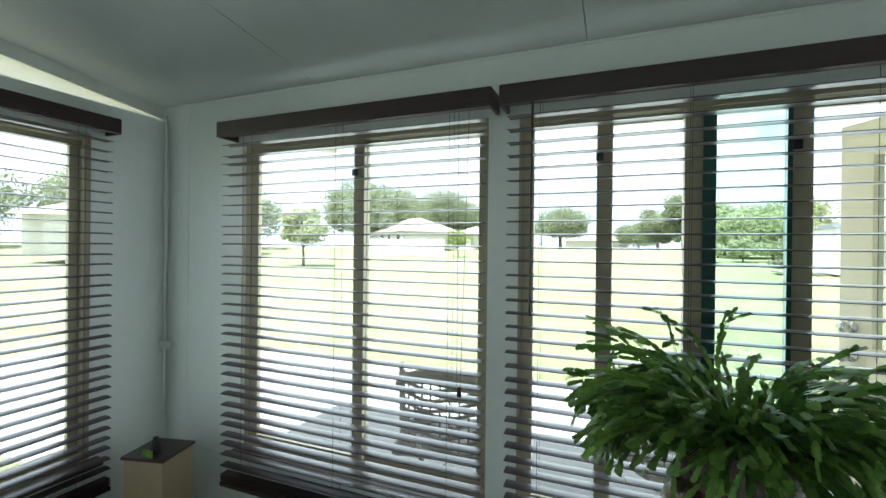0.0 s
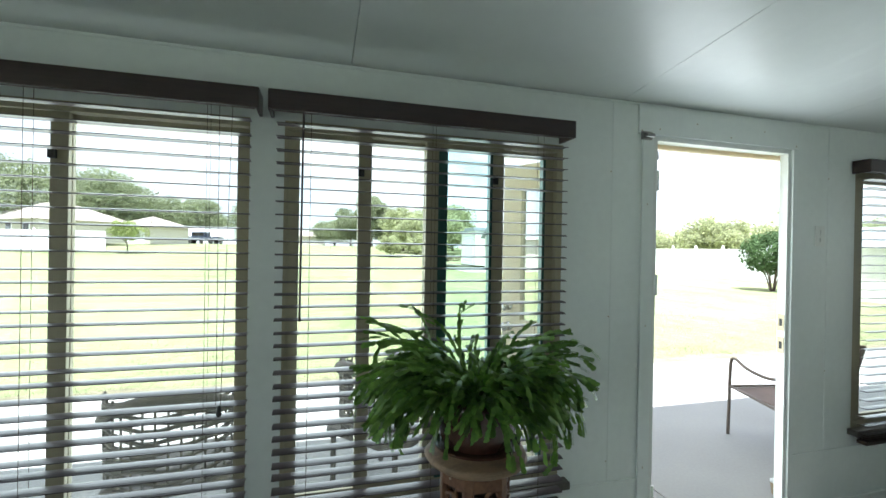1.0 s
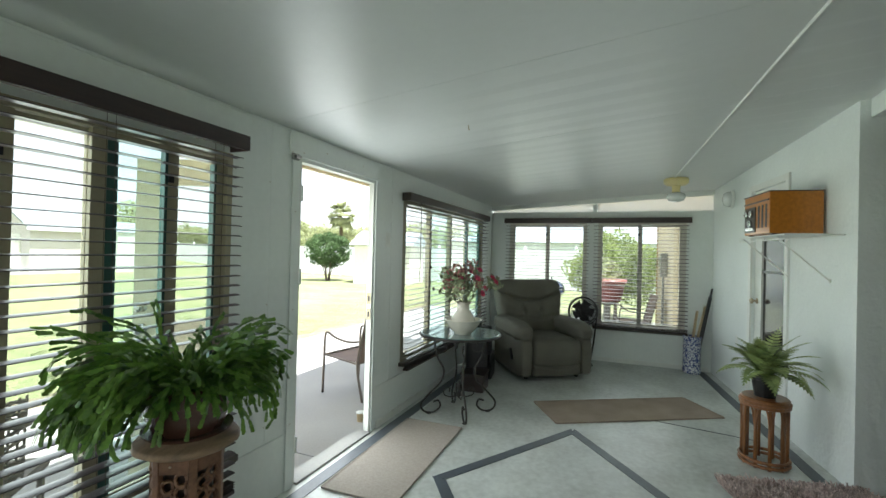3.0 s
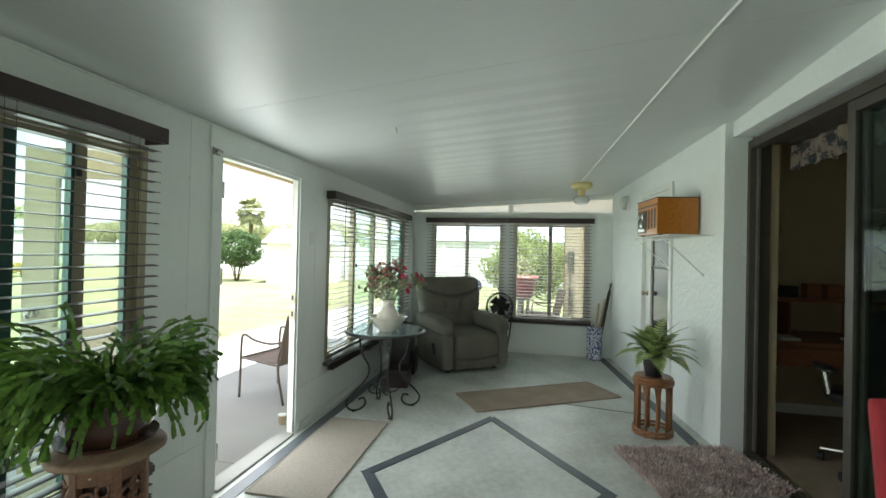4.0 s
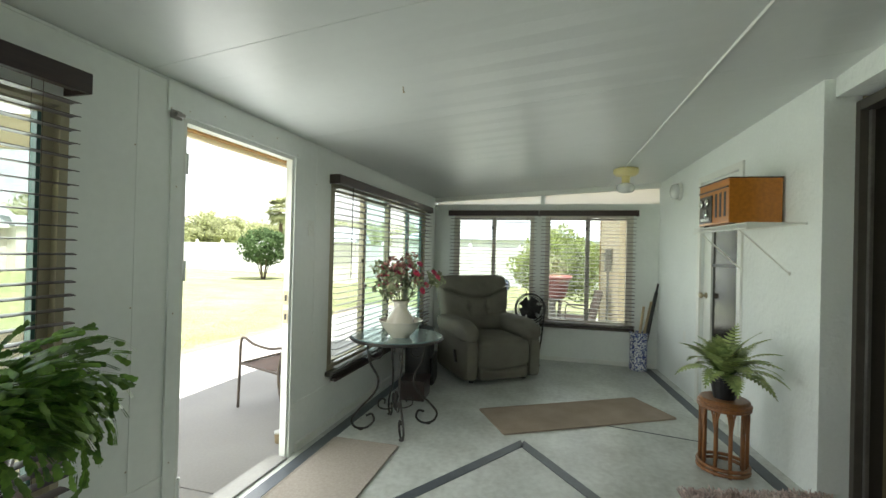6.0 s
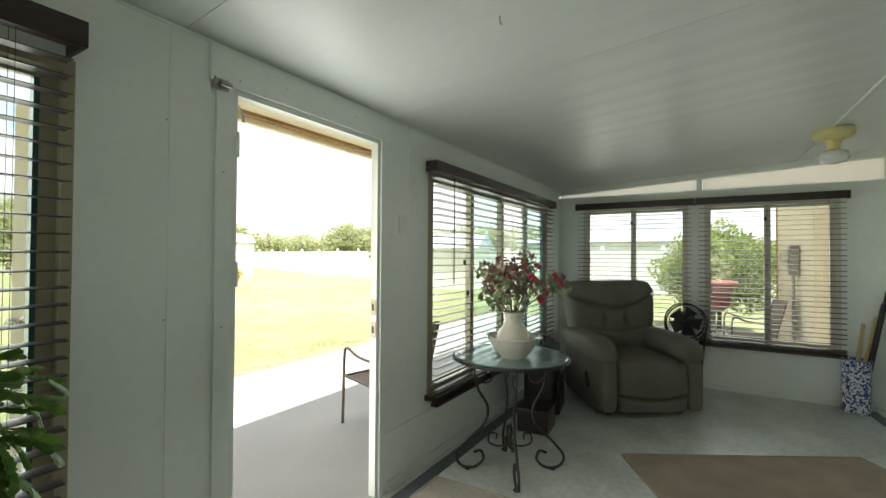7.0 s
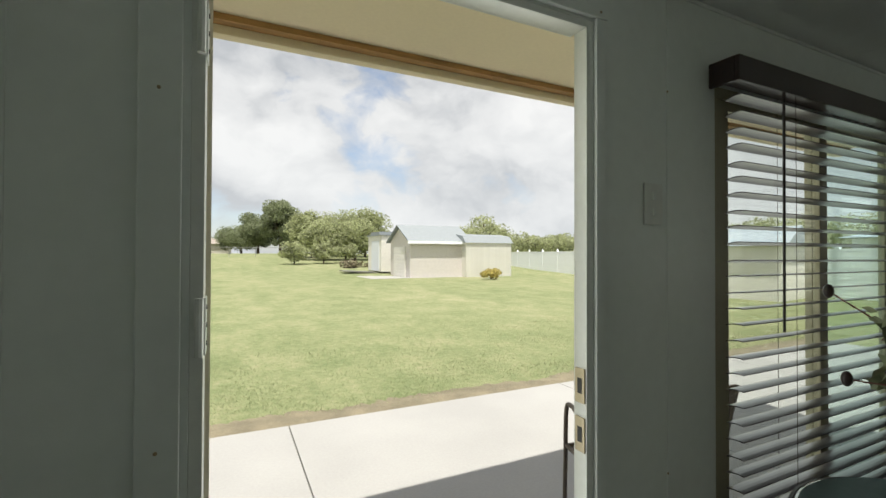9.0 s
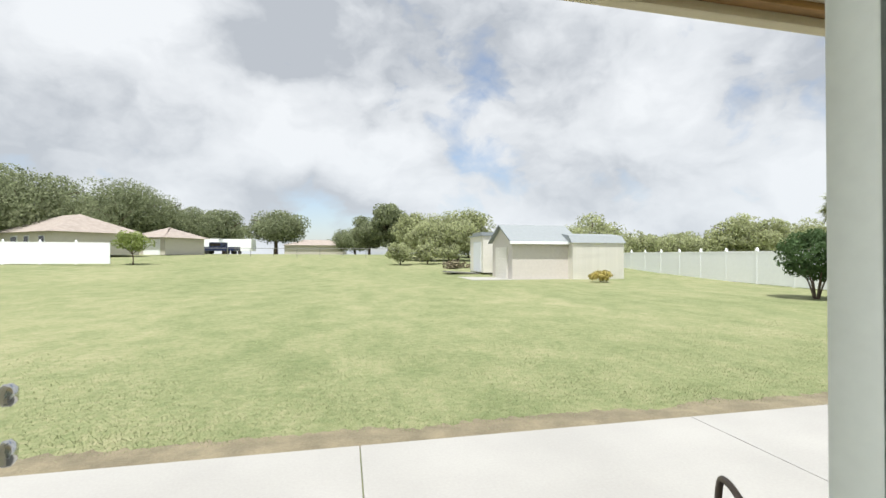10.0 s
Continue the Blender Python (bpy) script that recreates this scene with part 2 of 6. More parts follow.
M["soffit"] = mat("cream_soffit", (0.84, 0.73, 0.52), 0.6, var=0.06, scale=1.5, bump=0.08)
M["fascia"] = mat("raw_wood_edge", (0.42, 0.24, 0.085), 0.7, var=0.3, scale=6, stretch=(1, 8, 8))
M["beige"] = mat("beige_stucco", (0.60, 0.51, 0.36), 0.85, var=0.08, scale=2, bump=0.5, bump_scale=50)
M["door_beige"] = mat("beige_door_paint", (0.80, 0.74, 0.58), 0.45, var=0.05)
M["concrete"] = mat("patio_concrete", (0.345, 0.34, 0.322), 0.85, var=0.10, scale=1.1, fine=50, bump=0.25, bump_scale=90)
M["lawn"] = lawn_mat()
M["blade"] = mat("grass_blade", (0.30, 0.33, 0.18), 0.8, var=0.2, scale=1.5, island=True, spec=0.15, thin=0.5)
M["dry"] = mat("dry_grass_edge", (0.215, 0.185, 0.12), 0.95, var=0.3, scale=5, fine=50, bump=0.8, bump_scale=60, dist=0.02)
M["fence"] = mat("white_vinyl", (0.90, 0.92, 0.95), 0.5, var=0.03)
M["shed_cream"] = mat("cream_shed_wall", (0.62, 0.58, 0.545), 0.8, var=0.06, bump=0.2)
M["shed_white"] = mat("offwhite_siding", (0.74, 0.72, 0.66), 0.6, var=0.06)
M["shed_roof"] = mat("pale_metal_roof", (0.25, 0.275, 0.285), 0.7, var=0.08)
M["roof_tan"] = mat("tan_shingles", (0.33, 0.285, 0.25), 0.9, var=0.2, scale=2, fine=20)
M["house_wall"] = mat("cream_house_wall", (0.55, 0.52, 0.46), 0.85, var=0.05)
M["bark"] = mat("bark", (0.12, 0.09, 0.065), 0.95, var=0.3, scale=8, bump=0.6, bump_scale=25, dist=0.02)
M["oak"] = mat("oak_leaves", (0.28, 0.315, 0.185), 0.75, var=0.25, scale=0.5, island=True, spec=0.2, thin=0.55)
M["light_leaf"] = mat("light_green_leaves", (0.43, 0.46, 0.26), 0.75, var=0.25, scale=0.8, island=True, spec=0.2, thin=0.55)
M["dark_leaf"] = mat("dark_shrub_leaves", (0.085, 0.14, 0.055), 0.65, var=0.3, scale=1.5, island=True, spec=0.2, thin=0.4)
M["yellow_leaf"] = mat("yellow_shrub", (0.50, 0.42, 0.13), 0.7, var=0.3, island=True, thin=0.3)
M["truck_blue"] = mat("navy_car_paint", (0.03, 0.04, 0.09), 0.25, var=0.1, coat=0.6)
M["tyre"] = mat("tyre_rubber", (0.02, 0.02, 0.02), 0.8)
M["pot_red"] = mat("red_plastic_pot", (0.27, 0.085, 0.075), 0.45, var=0.1)
M["wicker"] = mat("grey_wicker", (0.20, 0.185, 0.165), 0.7, var=0.25, scale=20)
M["sling"] = mat("brown_sling_mesh", (0.17, 0.115, 0.09), 0.7, var=0.2, fine=200)
M["patio_frame"] = mat("taupe_tube", (0.16, 0.13, 0.105), 0.4, metal=0.4, var=0.1)
M["window_dark"] = mat("dark_window", (0.025, 0.022, 0.018), 0.12, var=0.2, spec=0.22)
M["blue_siding"] = mat("pale_siding", (0.70, 0.73, 0.76), 0.6, var=0.04)
M["roof_blue"] = mat("blue_grey_roof", (0.33, 0.38, 0.42), 0.8, var=0.12)
M["curtain"] = mat("zigzag_valance_cloth", (0.30, 0.25, 0.20), 0.9, var=0.5, scale=14, col2=(0.07, 0.08, 0.08), contrast=(0.46, 0.54))


# ---- mesh helpers ----
def mesh_of(name, bm, material):
    me = bpy.data.meshes.new(name)
    bm.normal_update()
    bm.to_mesh(me)
    bm.free()
    me.materials.append(M[material])
    return me


def part(name, bm, material, parent, label="", smooth=False):
    """One mesh object under a thing or a part, in the thing's own space."""
    me = mesh_of(name, bm, material)
    if smooth:
        me.polygons.foreach_set("use_smooth", [True] * len(me.polygons))
    ob = new(name, me)
    ob.parent = parent
    if label:
        ob["label"] = label
    return ob


def thing(name, m, label, category, group="", kind=""):
    ob = new(name)
    ob.empty_display_size = 0.1
    ob.matrix_world = m
    return tagged(ob, label, category, group, kind)


def struct(name, bm, material, label, category, smooth=False):
    ob = new(name, mesh_of(name, bm, material))
    if smooth:
        ob.data.polygons.foreach_set("use_smooth", [True] * len(ob.data.polygons))
    return tagged(ob, label, category, "", "structure")


def box(bm, x0, x1, y0, y1, z0, z1, bevel=0.0, m=None):
    r = bmesh.ops.create_cube(bm, size=1, matrix=Matrix.LocRotScale(((x0 + x1) / 2, (y0 + y1) / 2, (z0 + z1) / 2), None, (abs(x1 - x0), abs(y1 - y0), abs(z1 - z0))))
    vs = r["verts"]
    if bevel:
        es = list({e for v in vs for e in v.link_edges})
        rb = bmesh.ops.bevel(bm, geom=es, offset=bevel, segments=2, profile=0.7, affect="EDGES")
        vs = list({v for v in vs if v.is_valid} | {v for f in rb["faces"] for v in f.verts})
    if m is not None:
        bmesh.ops.transform(bm, matrix=m, verts=vs)
    return bm


def bx(*a, **k):
    return box(bmesh.new(), *a, **k)


def lathe(profile, seg=24, cx=0.0, cy=0.0, bm=None, cap=True, wob=None):
    """A turned form from (radius, height) rows."""
    bm = bm or bmesh.new()
    rings = []
    for r, z in profile:
        rings.append([bm.verts.new((cx + (r * (wob(a, z) if wob else 1)) * math.cos(a), cy + (r * (wob(a, z) if wob else 1)) * math.sin(a), z)) for a in [2 * math.pi * i / seg for i in range(seg)]])
    for a, b in zip(rings, rings[1:]):
        for i in range(seg):
            j = (i + 1) % seg
            bm.faces.new((a[i], a[j], b[j], b[i]))
    if cap:
        bm.faces.new(list(reversed(rings[0])))
        bm.faces.new(rings[-1])
    return bm


def tube(points, r, seg=8, bm=None, closed=False, taper=None):
    """A round bar along points."""
    bm = bm or bmesh.new()
    P = [Vector(p) for p in points]
    n = len(P)
    rings, up = [], None
    for i, p in enumerate(P):
        a = P[i - 1] if (i or closed) else p
        b = P[(i + 1) % n] if (i < n - 1 or closed) else p
        d = (b - a).normalized()
        if up is None:
            up = d.orthogonal().normalized()
        up = (up - d * up.dot(d)).normalized()
        side = d.cross(up)
        rr = r if taper is None else r * (1 + (taper - 1) * i / max(1, n - 1))
        rings.append([bm.verts.new(p + (up * math.cos(t) + side * math.sin(t)) * rr) for t in [2 * math.pi * k / seg for k in range(seg)]])
    pairs = list(zip(rings, rings[1:])) + ([(rings[-1], rings[0])] if closed else [])
    for a, b in pairs:
        for i in range(seg):
            j = (i + 1) % seg
            bm.faces.new((a[i], a[j], b[j], b[i]))
    if not closed:
        bm.faces.new(list(reversed(rings[0])))
        bm.faces.new(rings[-1])
    return bm


def spline(ctrl, n=8):
    """Catmull-Rom points through ctrl."""
    C = [Vector(c) for c in ctrl]
    C = [C[0] * 2 - C[1]] + C + [C[-1] * 2 - C[-2]]
    out = []
    for i in range(1, len(C) - 2):
        p0, p1, p2, p3 = C[i - 1:i + 3]
        for k in range(n):
            t = k / n
            out.append(0.5 * (2 * p1 + (p2 - p0) * t + (2 * p0 - 5 * p1 + 4 * p2 - p3) * t * t + (3 * p1 - p0 - 3 * p2 + p3) * t ** 3))
    out.append(C[-2])
    return out


def blob(bm, c, s, seg=16, rings=10, power=2.6, m=None):
    """A rounded cushion: a superellipsoid with half sizes s."""
    def sp(v):
        return math.copysign(abs(v) ** (2 / power), v)
    top = bm.verts.new((c[0], c[1], c[2] + s[2]))
    bot = bm.verts.new((c[0], c[1], c[2] - s[2]))
    R = []
    for i in range(1, rings):
        p = math.pi * i / rings
        R.append([bm.verts.new((c[0] + s[0] * sp(math.sin(p)) * sp(math.cos(a)), c[1] + s[1] * sp(math.sin(p)) * sp(math.sin(a)), c[2] + s[2] * sp(math.cos(p)))) for a in [2 * math.pi * k / seg for k in range(seg)]])
    for k in range(seg):
        j = (k + 1) % seg
        bm.faces.new((top, R[0][k], R[0][j]))
        bm.faces.new((bot, R[-1][j], R[-1][k]))
        for a, b in zip(R, R[1:]):
            bm.faces.new((a[k], b[k], b[j], a[j]))
    if m is not None:
        bmesh.ops.transform(bm, matrix=m, verts=[top, bot] + [v for r in R for v in r])
    return bm


def pillow(c, s, nx=72, nz=60, p=4.5, m=None, fold=None, rim=0.10):
    """A flat cushion in the x-z plane, finely gridded; fold(x, z) presses its front (-y) in."""
    bm = bmesh.new()
    G = {}
    for side in (-1, 1):
        for i in range(nx + 1):
            for k in range(nz + 1):
                u, v = 2 * i / nx - 1, 2 * k / nz - 1
                edge = i in (0, nx) or k in (0, nz)
                if edge and side == 1:
                    G[side, i, k] = G[-1, i, k]
                    continue
                h = 0.0 if edge else ((1 - abs(u) ** p) * (1 - abs(v) ** p)) ** (1 / p)
                x = s[0] * u * (1 - rim * abs(v) ** 6)
                z = s[2] * v * (1 - rim * abs(u) ** 6)
                y = side * s[1] * h
                if fold and side == -1:
                    y += fold(c[0] + x, c[2] + z) * min(1, h * 2)
                G[side, i, k] = bm.verts.new((c[0] + x, c[1] + y, c[2] + z))
        for i in range(nx):
            for k in range(nz):
                f = (G[side, i, k], G[side, i + 1, k], G[side, i + 1, k + 1], G[side, i, k + 1])
                bm.faces.new(f if side == -1 else tuple(reversed(f)))
    if m is not None:
        bmesh.ops.transform(bm, matrix=m, verts=bm.verts)
    return bm


def soup(name, verts, faces, material, parent=None, smooth=False):
    me = bpy.data.meshes.new(name)
    me.from_pydata(verts, [], faces)
    me.materials.append(M[material])
    if smooth:
        me.polygons.foreach_set("use_smooth", [True] * len(me.polygons))
    ob = new(name, me)
    ob.parent = parent
    if parent is not None and name not in ("frond",):
        ob["kind"] = "stuff"
    return ob


# ---- large structure ----
XW, XE = -3.71, 4.42          # end walls, inner faces
FY = -3.41                    # house wall west of the bend


def house_y(x):
    return -2.98 - 0.0973 * (XE - max(x, 0.0))


def ceil_z(x, y):
    s = 0.057 + 0.056 * (XE - max(min(x, XE), 0.0)) / XE
    return 2.2 - s * y


def wall_strip(bm, x0, x1, z0, z1, y0=0.0, y1=0.06):
    box(bm, x0, x1, y0, y1, z0, z1)


def build_shell():
    struct("floor", bx(XW - 0.1, XE + 0.1, -3.5, 0.0, -0.12, 0.0), "floor", "pale mottled grey-white stone-look sheet vinyl floor", "floor")
    # window wall with the openings of two windows and a door
    bm = bmesh.new()
    ZB, ZT = 0.40, 1.955
    wall_strip(bm, XW - 0.1, 0.0, -0.12, ZB)
    wall_strip(bm, XW - 0.1, 0.0, ZT, 2.26)
    wall_strip(bm, XW - 0.1, -3.16, ZB, ZT)
    wall_strip(bm, -1.86, -1.735, ZB, ZT)
    wall_strip(bm, -0.51, 0.0, ZB, ZT)
    wall_strip(bm, 0.0, 0.915, 2.04, 2.26)
    wall_strip(bm, 0.915, 1.42, -0.12, 2.26)
    wall_strip(bm, 1.42, 3.95, -0.12, 0.45)
    wall_strip(bm, 1.42, 3.95, ZT, 2.26)
    wall_strip(bm, 3.95, XE + 0.1, -0.12, 2.26)
    struct("wall_north", bm, "wall", "pale green-white painted panel wall with windows and a doorway", "wall")
    # far end wall with a wide window and a milky transom
    bm = bmesh.new()
    def e(y0, y1, z0, z1):
        box(bm, XE, XE + 0.1, y0, y1, z0, z1)
    e(-3.5, 0.0, -0.12, 0.48)
    e(-3.5, 0.0, 1.955, 2.105)
    e(-3.5, -2.67, 0.48, 1.955)
    e(-0.29, 0.0, 0.48, 1.955)
    e(-1.565, -1.41, 0.48, 1.955)
    e(-1.545, -1.49, 2.105, 2.36)
    struct("wall_east", bm, "wall", "pale green-white end wall with a wide window", "wall")
    bm = bmesh.new()
    def w(y0, y1, z0, z1):
        box(bm, XW - 0.1, XW, y0, y1, z0, z1)
    w(-3.6, 0.0, -0.12, 0.40)
    w(-3.6, 0.0, 1.955, 2.115)
    w(-3.6, -2.75, 0.40, 1.955)
    w(-0.39, 0.0, 0.40, 1.955)
    w(-1.62, -1.54, 0.40, 1.955)
    struct("wall_west", bm, "wall", "pale green-white end wall with a wide window", "wall")
    # house wall, slightly out of square, with a panel door; a recess holds the sliding door
    bm = bmesh.new()
    ang = math.atan2(house_y(XE) - house_y(1.40), XE - 1.40)
    ln = (XE - 1.40) / math.cos(ang)
    T = pose(1.40, house_y(1.40), 0, 0, 0, math.degrees(ang))
    def h(u0, u1, z0, z1):
        box(bm, u0, u1, -0.2, 0.0, z0, z1, m=T)
    d0, d1 = 0.98, 1.73
    h(0.0, d0, -0.12, 2.7)
    h(d0, d1, 2.16, 2.7)
    h(d1, ln + 0.12, -0.12, 2.7)
    struct("wall_south", bm, "stucco", "white textured stucco house wall", "wall")
    bm = bmesh.new()
    box(bm, -0.95, 1.40, -3.62, -3.33, 2.40, 2.75)
    struct("beam", bm, "stucco", "white stucco header beam over the sliding door", "beam")
    bm = bmesh.new()
    box(bm, -3.85, -0.95, -3.62, FY, -0.12, 2.75)
    struct("wall_south_west", bm, "stucco", "white textured stucco house wall", "wall")
    # ceiling, one mesh of wide pans with fine open joints
    bm = bmesh.new()
    cuts = [XW - 0.1, -2.70, -1.485, -0.19, 1.03, 2.25, 3.47, XE + 0.1]
    for a, b in zip(cuts, cuts[1:]):
        for y0, y1 in ((0.06, -3.62),):
            n = 6
            for i in range(n):
                xa, xb = a + 0.0015 + (b - a - 0.003) * i / n, a + 0.0015 + (b - a - 0.003) * (i + 1) / n
                vs = [bm.verts.new((x, y, ceil_z(x, y))) for x, y in ((xa, y0), (xa, y1), (xb, y1), (xb, y0))]
                bm.faces.new(vs)
    bmesh.ops.remove_doubles(bm, verts=bm.verts, dist=0.0008)
    ext = bmesh.ops.extrude_face_region(bm, geom=bm.faces[:])
    for v in [g for g in ext["geom"] if isinstance(g, bmesh.types.BMVert)]:
        v.co.z += 0.03
    bmesh.ops.recalc_face_normals(bm, faces=bm.faces)
    struct("ceiling", bm, "ceiling", "satin white sloping ceiling of wide metal pans", "ceiling", smooth=False)
    # roof over room and eaves
    bm = bmesh.new()
    box(bm, XW - 0.5, XE + 0.3, -9.0, 0.12, 2.85, 2.95)
    box(bm, XW - 0.5, XE + 0.3, 0.0, 0.06, 2.26, 2.86)
    struct("roof", bm, "shed_roof", "pale metal porch roof", "roof")
    struct("soffit", bx(XW - 0.5, XE + 0.3, 0.062, 0.954, 2.318, 2.345), "soffit", "cream painted eaves soffit", "soffit")
    struct("fascia_board", bx(XW - 0.5, XE + 0.3, 0.955, 1.003, 2.294, 2.345, bevel=0.003), "fascia", "raw brown wooden fascia edge under the eaves", "fascia")
    struct("gutter", bx(XW - 0.5, XE + 0.3, 1.006, 1.06, 2.262, 2.40, bevel=0.012), "soffit", "cream metal gutter along the eaves", "gutter")
    # joint cover running the length of the ceiling
    bm = bmesh.new()
    for i in range(16):
        xa, xb = XW + (XE - XW) * i / 16, XW + (XE - XW) * (i + 1) / 16
        ya, yb = -2.605 + 0.06 * xa, -2.605 + 0.06 * xb
        tube([(xa, ya, ceil_z(xa, ya) - 0.004), (xb, yb, ceil_z(xb, yb) - 0.003)], 0.009, 6, bm)
    struct("ceiling_trim", bm, "white", "thin white joint cover along the ceiling", "trim")
    # milky transom over the far and near end windows
    for x0, nm in ((XE + 0.03, "east"), (XW - 0.07, "west")):
        bm = bmesh.new()
        ys = (-0.02, -1.487, -1.548, -3.5)
        for ya, yb in ((ys[0], ys[1]), (ys[2], ys[3])):
            za, zb = ceil_z(x0, ya) - 0.055, ceil_z(x0, yb) - 0.055
            v = [bm.verts.new((x, y, z)) for x in (x0, x0 + 0.012) for y, z in ((ya, 2.10), (yb, 2.10), (yb, zb), (ya, max(za, 2.104)))]
            for f in ((0, 1, 2, 3), (7, 6, 5, 4), (0, 4, 5, 1), (1, 5, 6, 2), (2, 6, 7, 3), (3, 7, 4, 0)):
                bm.faces.new([v[i] for i in f])
        struct("transom_" + nm, bm, "frosted_pane", "milky translucent transom strip under the ceiling", "transom")
        bm = bmesh.new()
        ya, yb, lo = 0.0, -3.5, 0.062
        za, zb = ceil_z(x0, ya), ceil_z(x0, yb)
        xs = (x0 - 0.05, x0 + 0.02)
        v = [bm.verts.new((x, y, z)) for x in xs for y, z in ((ya, za - lo), (yb, zb - lo), (yb, zb + 0.01), (ya, za + 0.01))]
        for f in ((0, 1, 2, 3), (7, 6, 5, 4), (0, 4, 5, 1), (1, 5, 6, 2), (2, 6, 7, 3), (3, 7, 4, 0)):
            bm.faces.new([v[i] for i in f])
        struct("trim_" + nm, bm, "white", "white sloping trim board under the ceiling", "trim")


def translucent(name, col):
    m = bpy.data.materials.new(name)
    m.use_nodes = True
    nt = m.node_tree
    nt.nodes.clear()
    N, L = nt.nodes.new, nt.links.new
    out, t, d, mx = N("ShaderNodeOutputMaterial"), N("ShaderNodeBsdfTranslucent"), N("ShaderNodeBsdfDiffuse"), N("ShaderNodeMixShader")
    t.inputs[0].default_value = d.inputs[0].default_value = (*col, 1)
    mx.inputs[0].default_value = 0.25
    L(t.outputs[0], mx.inputs[1]); L(d.outputs[0], mx.inputs[2]); L(mx.outputs[0], out.inputs[0])
    return m


M["frosted_pane"] = translucent("milky_pane", (0.85, 0.83, 0.78))
build_shell()


def build_trims():
    # dark border stripes and the diamond inlay of the floor
    def stripe(name, a, b, w=0.075, mitre=0.0):
        a, b = Vector((*a, 0)), Vector((*b, 0))
        d = (b - a).normalized()
        n = Vector((-d.y, d.x, 0)) * w / 2
        bm = bmesh.new()
        v = [bm.verts.new(p) for p in (a - n - d * mitre, b - n + d * mitre, b + n - d * mitre, a + n + d * mitre)]
        f = bm.faces.new(v)
        r = bmesh.ops.extrude_face_region(bm, geom=[f])
        for g in r["geom"]:
            if isinstance(g, bmesh.types.BMVert):
                g.co.z += 0.0045
        bmesh.ops.recalc_face_normals(bm, faces=bm.faces)
        struct(name, bm, "stripe", "dark slate-grey inlay stripe in the floor", "floor stripe")
    stripe("floor_stripe", (XW + 0.1, -0.11), (XE - 0.05, -0.11), 0.09)
    stripe("floor_stripe", (1.45, house_y(1.45) + 0.13), (XE - 0.05, house_y(XE) + 0.13), 0.09)
    A, B, C, D = (1.645, -1.522), (0.47, -0.80), (-0.60, -1.545), (0.56, -2.34)
    for p, q in ((A, B), (B, C), (C, D), (D, A)):
        stripe("floor_stripe", p, q, 0.075, 0.03)
    stripe("floor_seam", (2.28, -1.80), (2.10, -2.90), 0.0025)
    # door casing strips, seams and cover strips of the panel wall
    bm = bmesh.new()
    box(bm, -0.075, -0.012, -0.012, -0.001, 0.0, 2.03, bevel=0.002)
    box(bm, -0.100, 0.955, -0.014, -0.001, 2.045, 2.185, bevel=0.002)
    box(bm, 0.918, 0.950, -0.012, -0.001, 0.0, 2.043, bevel=0.002)
    struct("door_casing", bm, "wall", "pale painted flat casing round the doorway", "trim")
    bm = bmesh.new()
    for x in (-3.55, -0.24, 1.20, 4.15):
        box(bm, x - 0.0015, x + 0.0015, -0.002, 0.0, 0.36, 2.2)
    box(bm, -3.7, 0.0, -0.007, -0.001, 0.335, 0.350)
    box(bm, 0.955, 4.4, -0.006, -0.001, 0.335, 0.347)
    struct("trim_seam", bm, "wall", "thin panel seams of the painted wall", "trim")
    struct("ceiling_bead", bx(XW, XE, -0.006, -0.001, 2.186, 2.197, bevel=0.002), "wall", "painted bead along the top of the wall", "trim")
    bm = bmesh.new()
    box(bm, XE - 0.012, XE - 0.001, -2.95, -0.1, 0.045, 0.058)
    box(bm, XE - 0.006, XE - 0.001, -2.95, -0.1, 0.0, 0.045)
    struct("baseboard_east", bm, "white", "low white baseboard along the end wall", "baseboard")
    struct("baseboard", bx(1.0, XE - 0.01, -0.02, -0.001, 0.0, 0.06, bevel=0.003), "white", "low painted baseboard", "baseboard")
    # corner conduit
    bm = tube([(XW + 0.02, -0.03, 0.50), (XW + 0.02, -0.03, 2.14)], 0.007, 8)
    box(bm, XW + 0.005, XW + 0.05, -0.05, -0.015, 0.86, 0.90, bevel=0.004)
    struct("conduit", bm, "white", "thin white cable conduit in the wall corner", "conduit")


build_trims()


def build_screws():
    me = mesh_of("screw", lathe([(0.0032, -0.0005), (0.0032, 0.001), (0.002, 0.0016)], 8), "card")
    for x, z in ((-0.085, 2.06), (0.02, 2.075), (0.25, 2.12), (0.47, 2.07), (0.70, 2.12), (0.93, 2.06), (-0.045, 1.7), (-0.045, 1.1), (-0.045, 0.4), (-0.25, 1.85), (-0.25, 1.15), (-0.25, 0.45), (-0.44, 0.345), (1.2, 1.9), (1.2, 0.8)):
        o = new("screw", me)
        o.matrix_world = pose(x, -0.0145 if z > 2.04 else -0.0125 if x == -0.045 else -0.002, z, 90, 0, 0)
        tagged(o, "small steel screw head in the painted wall", "screw", "wall screws")


build_screws()


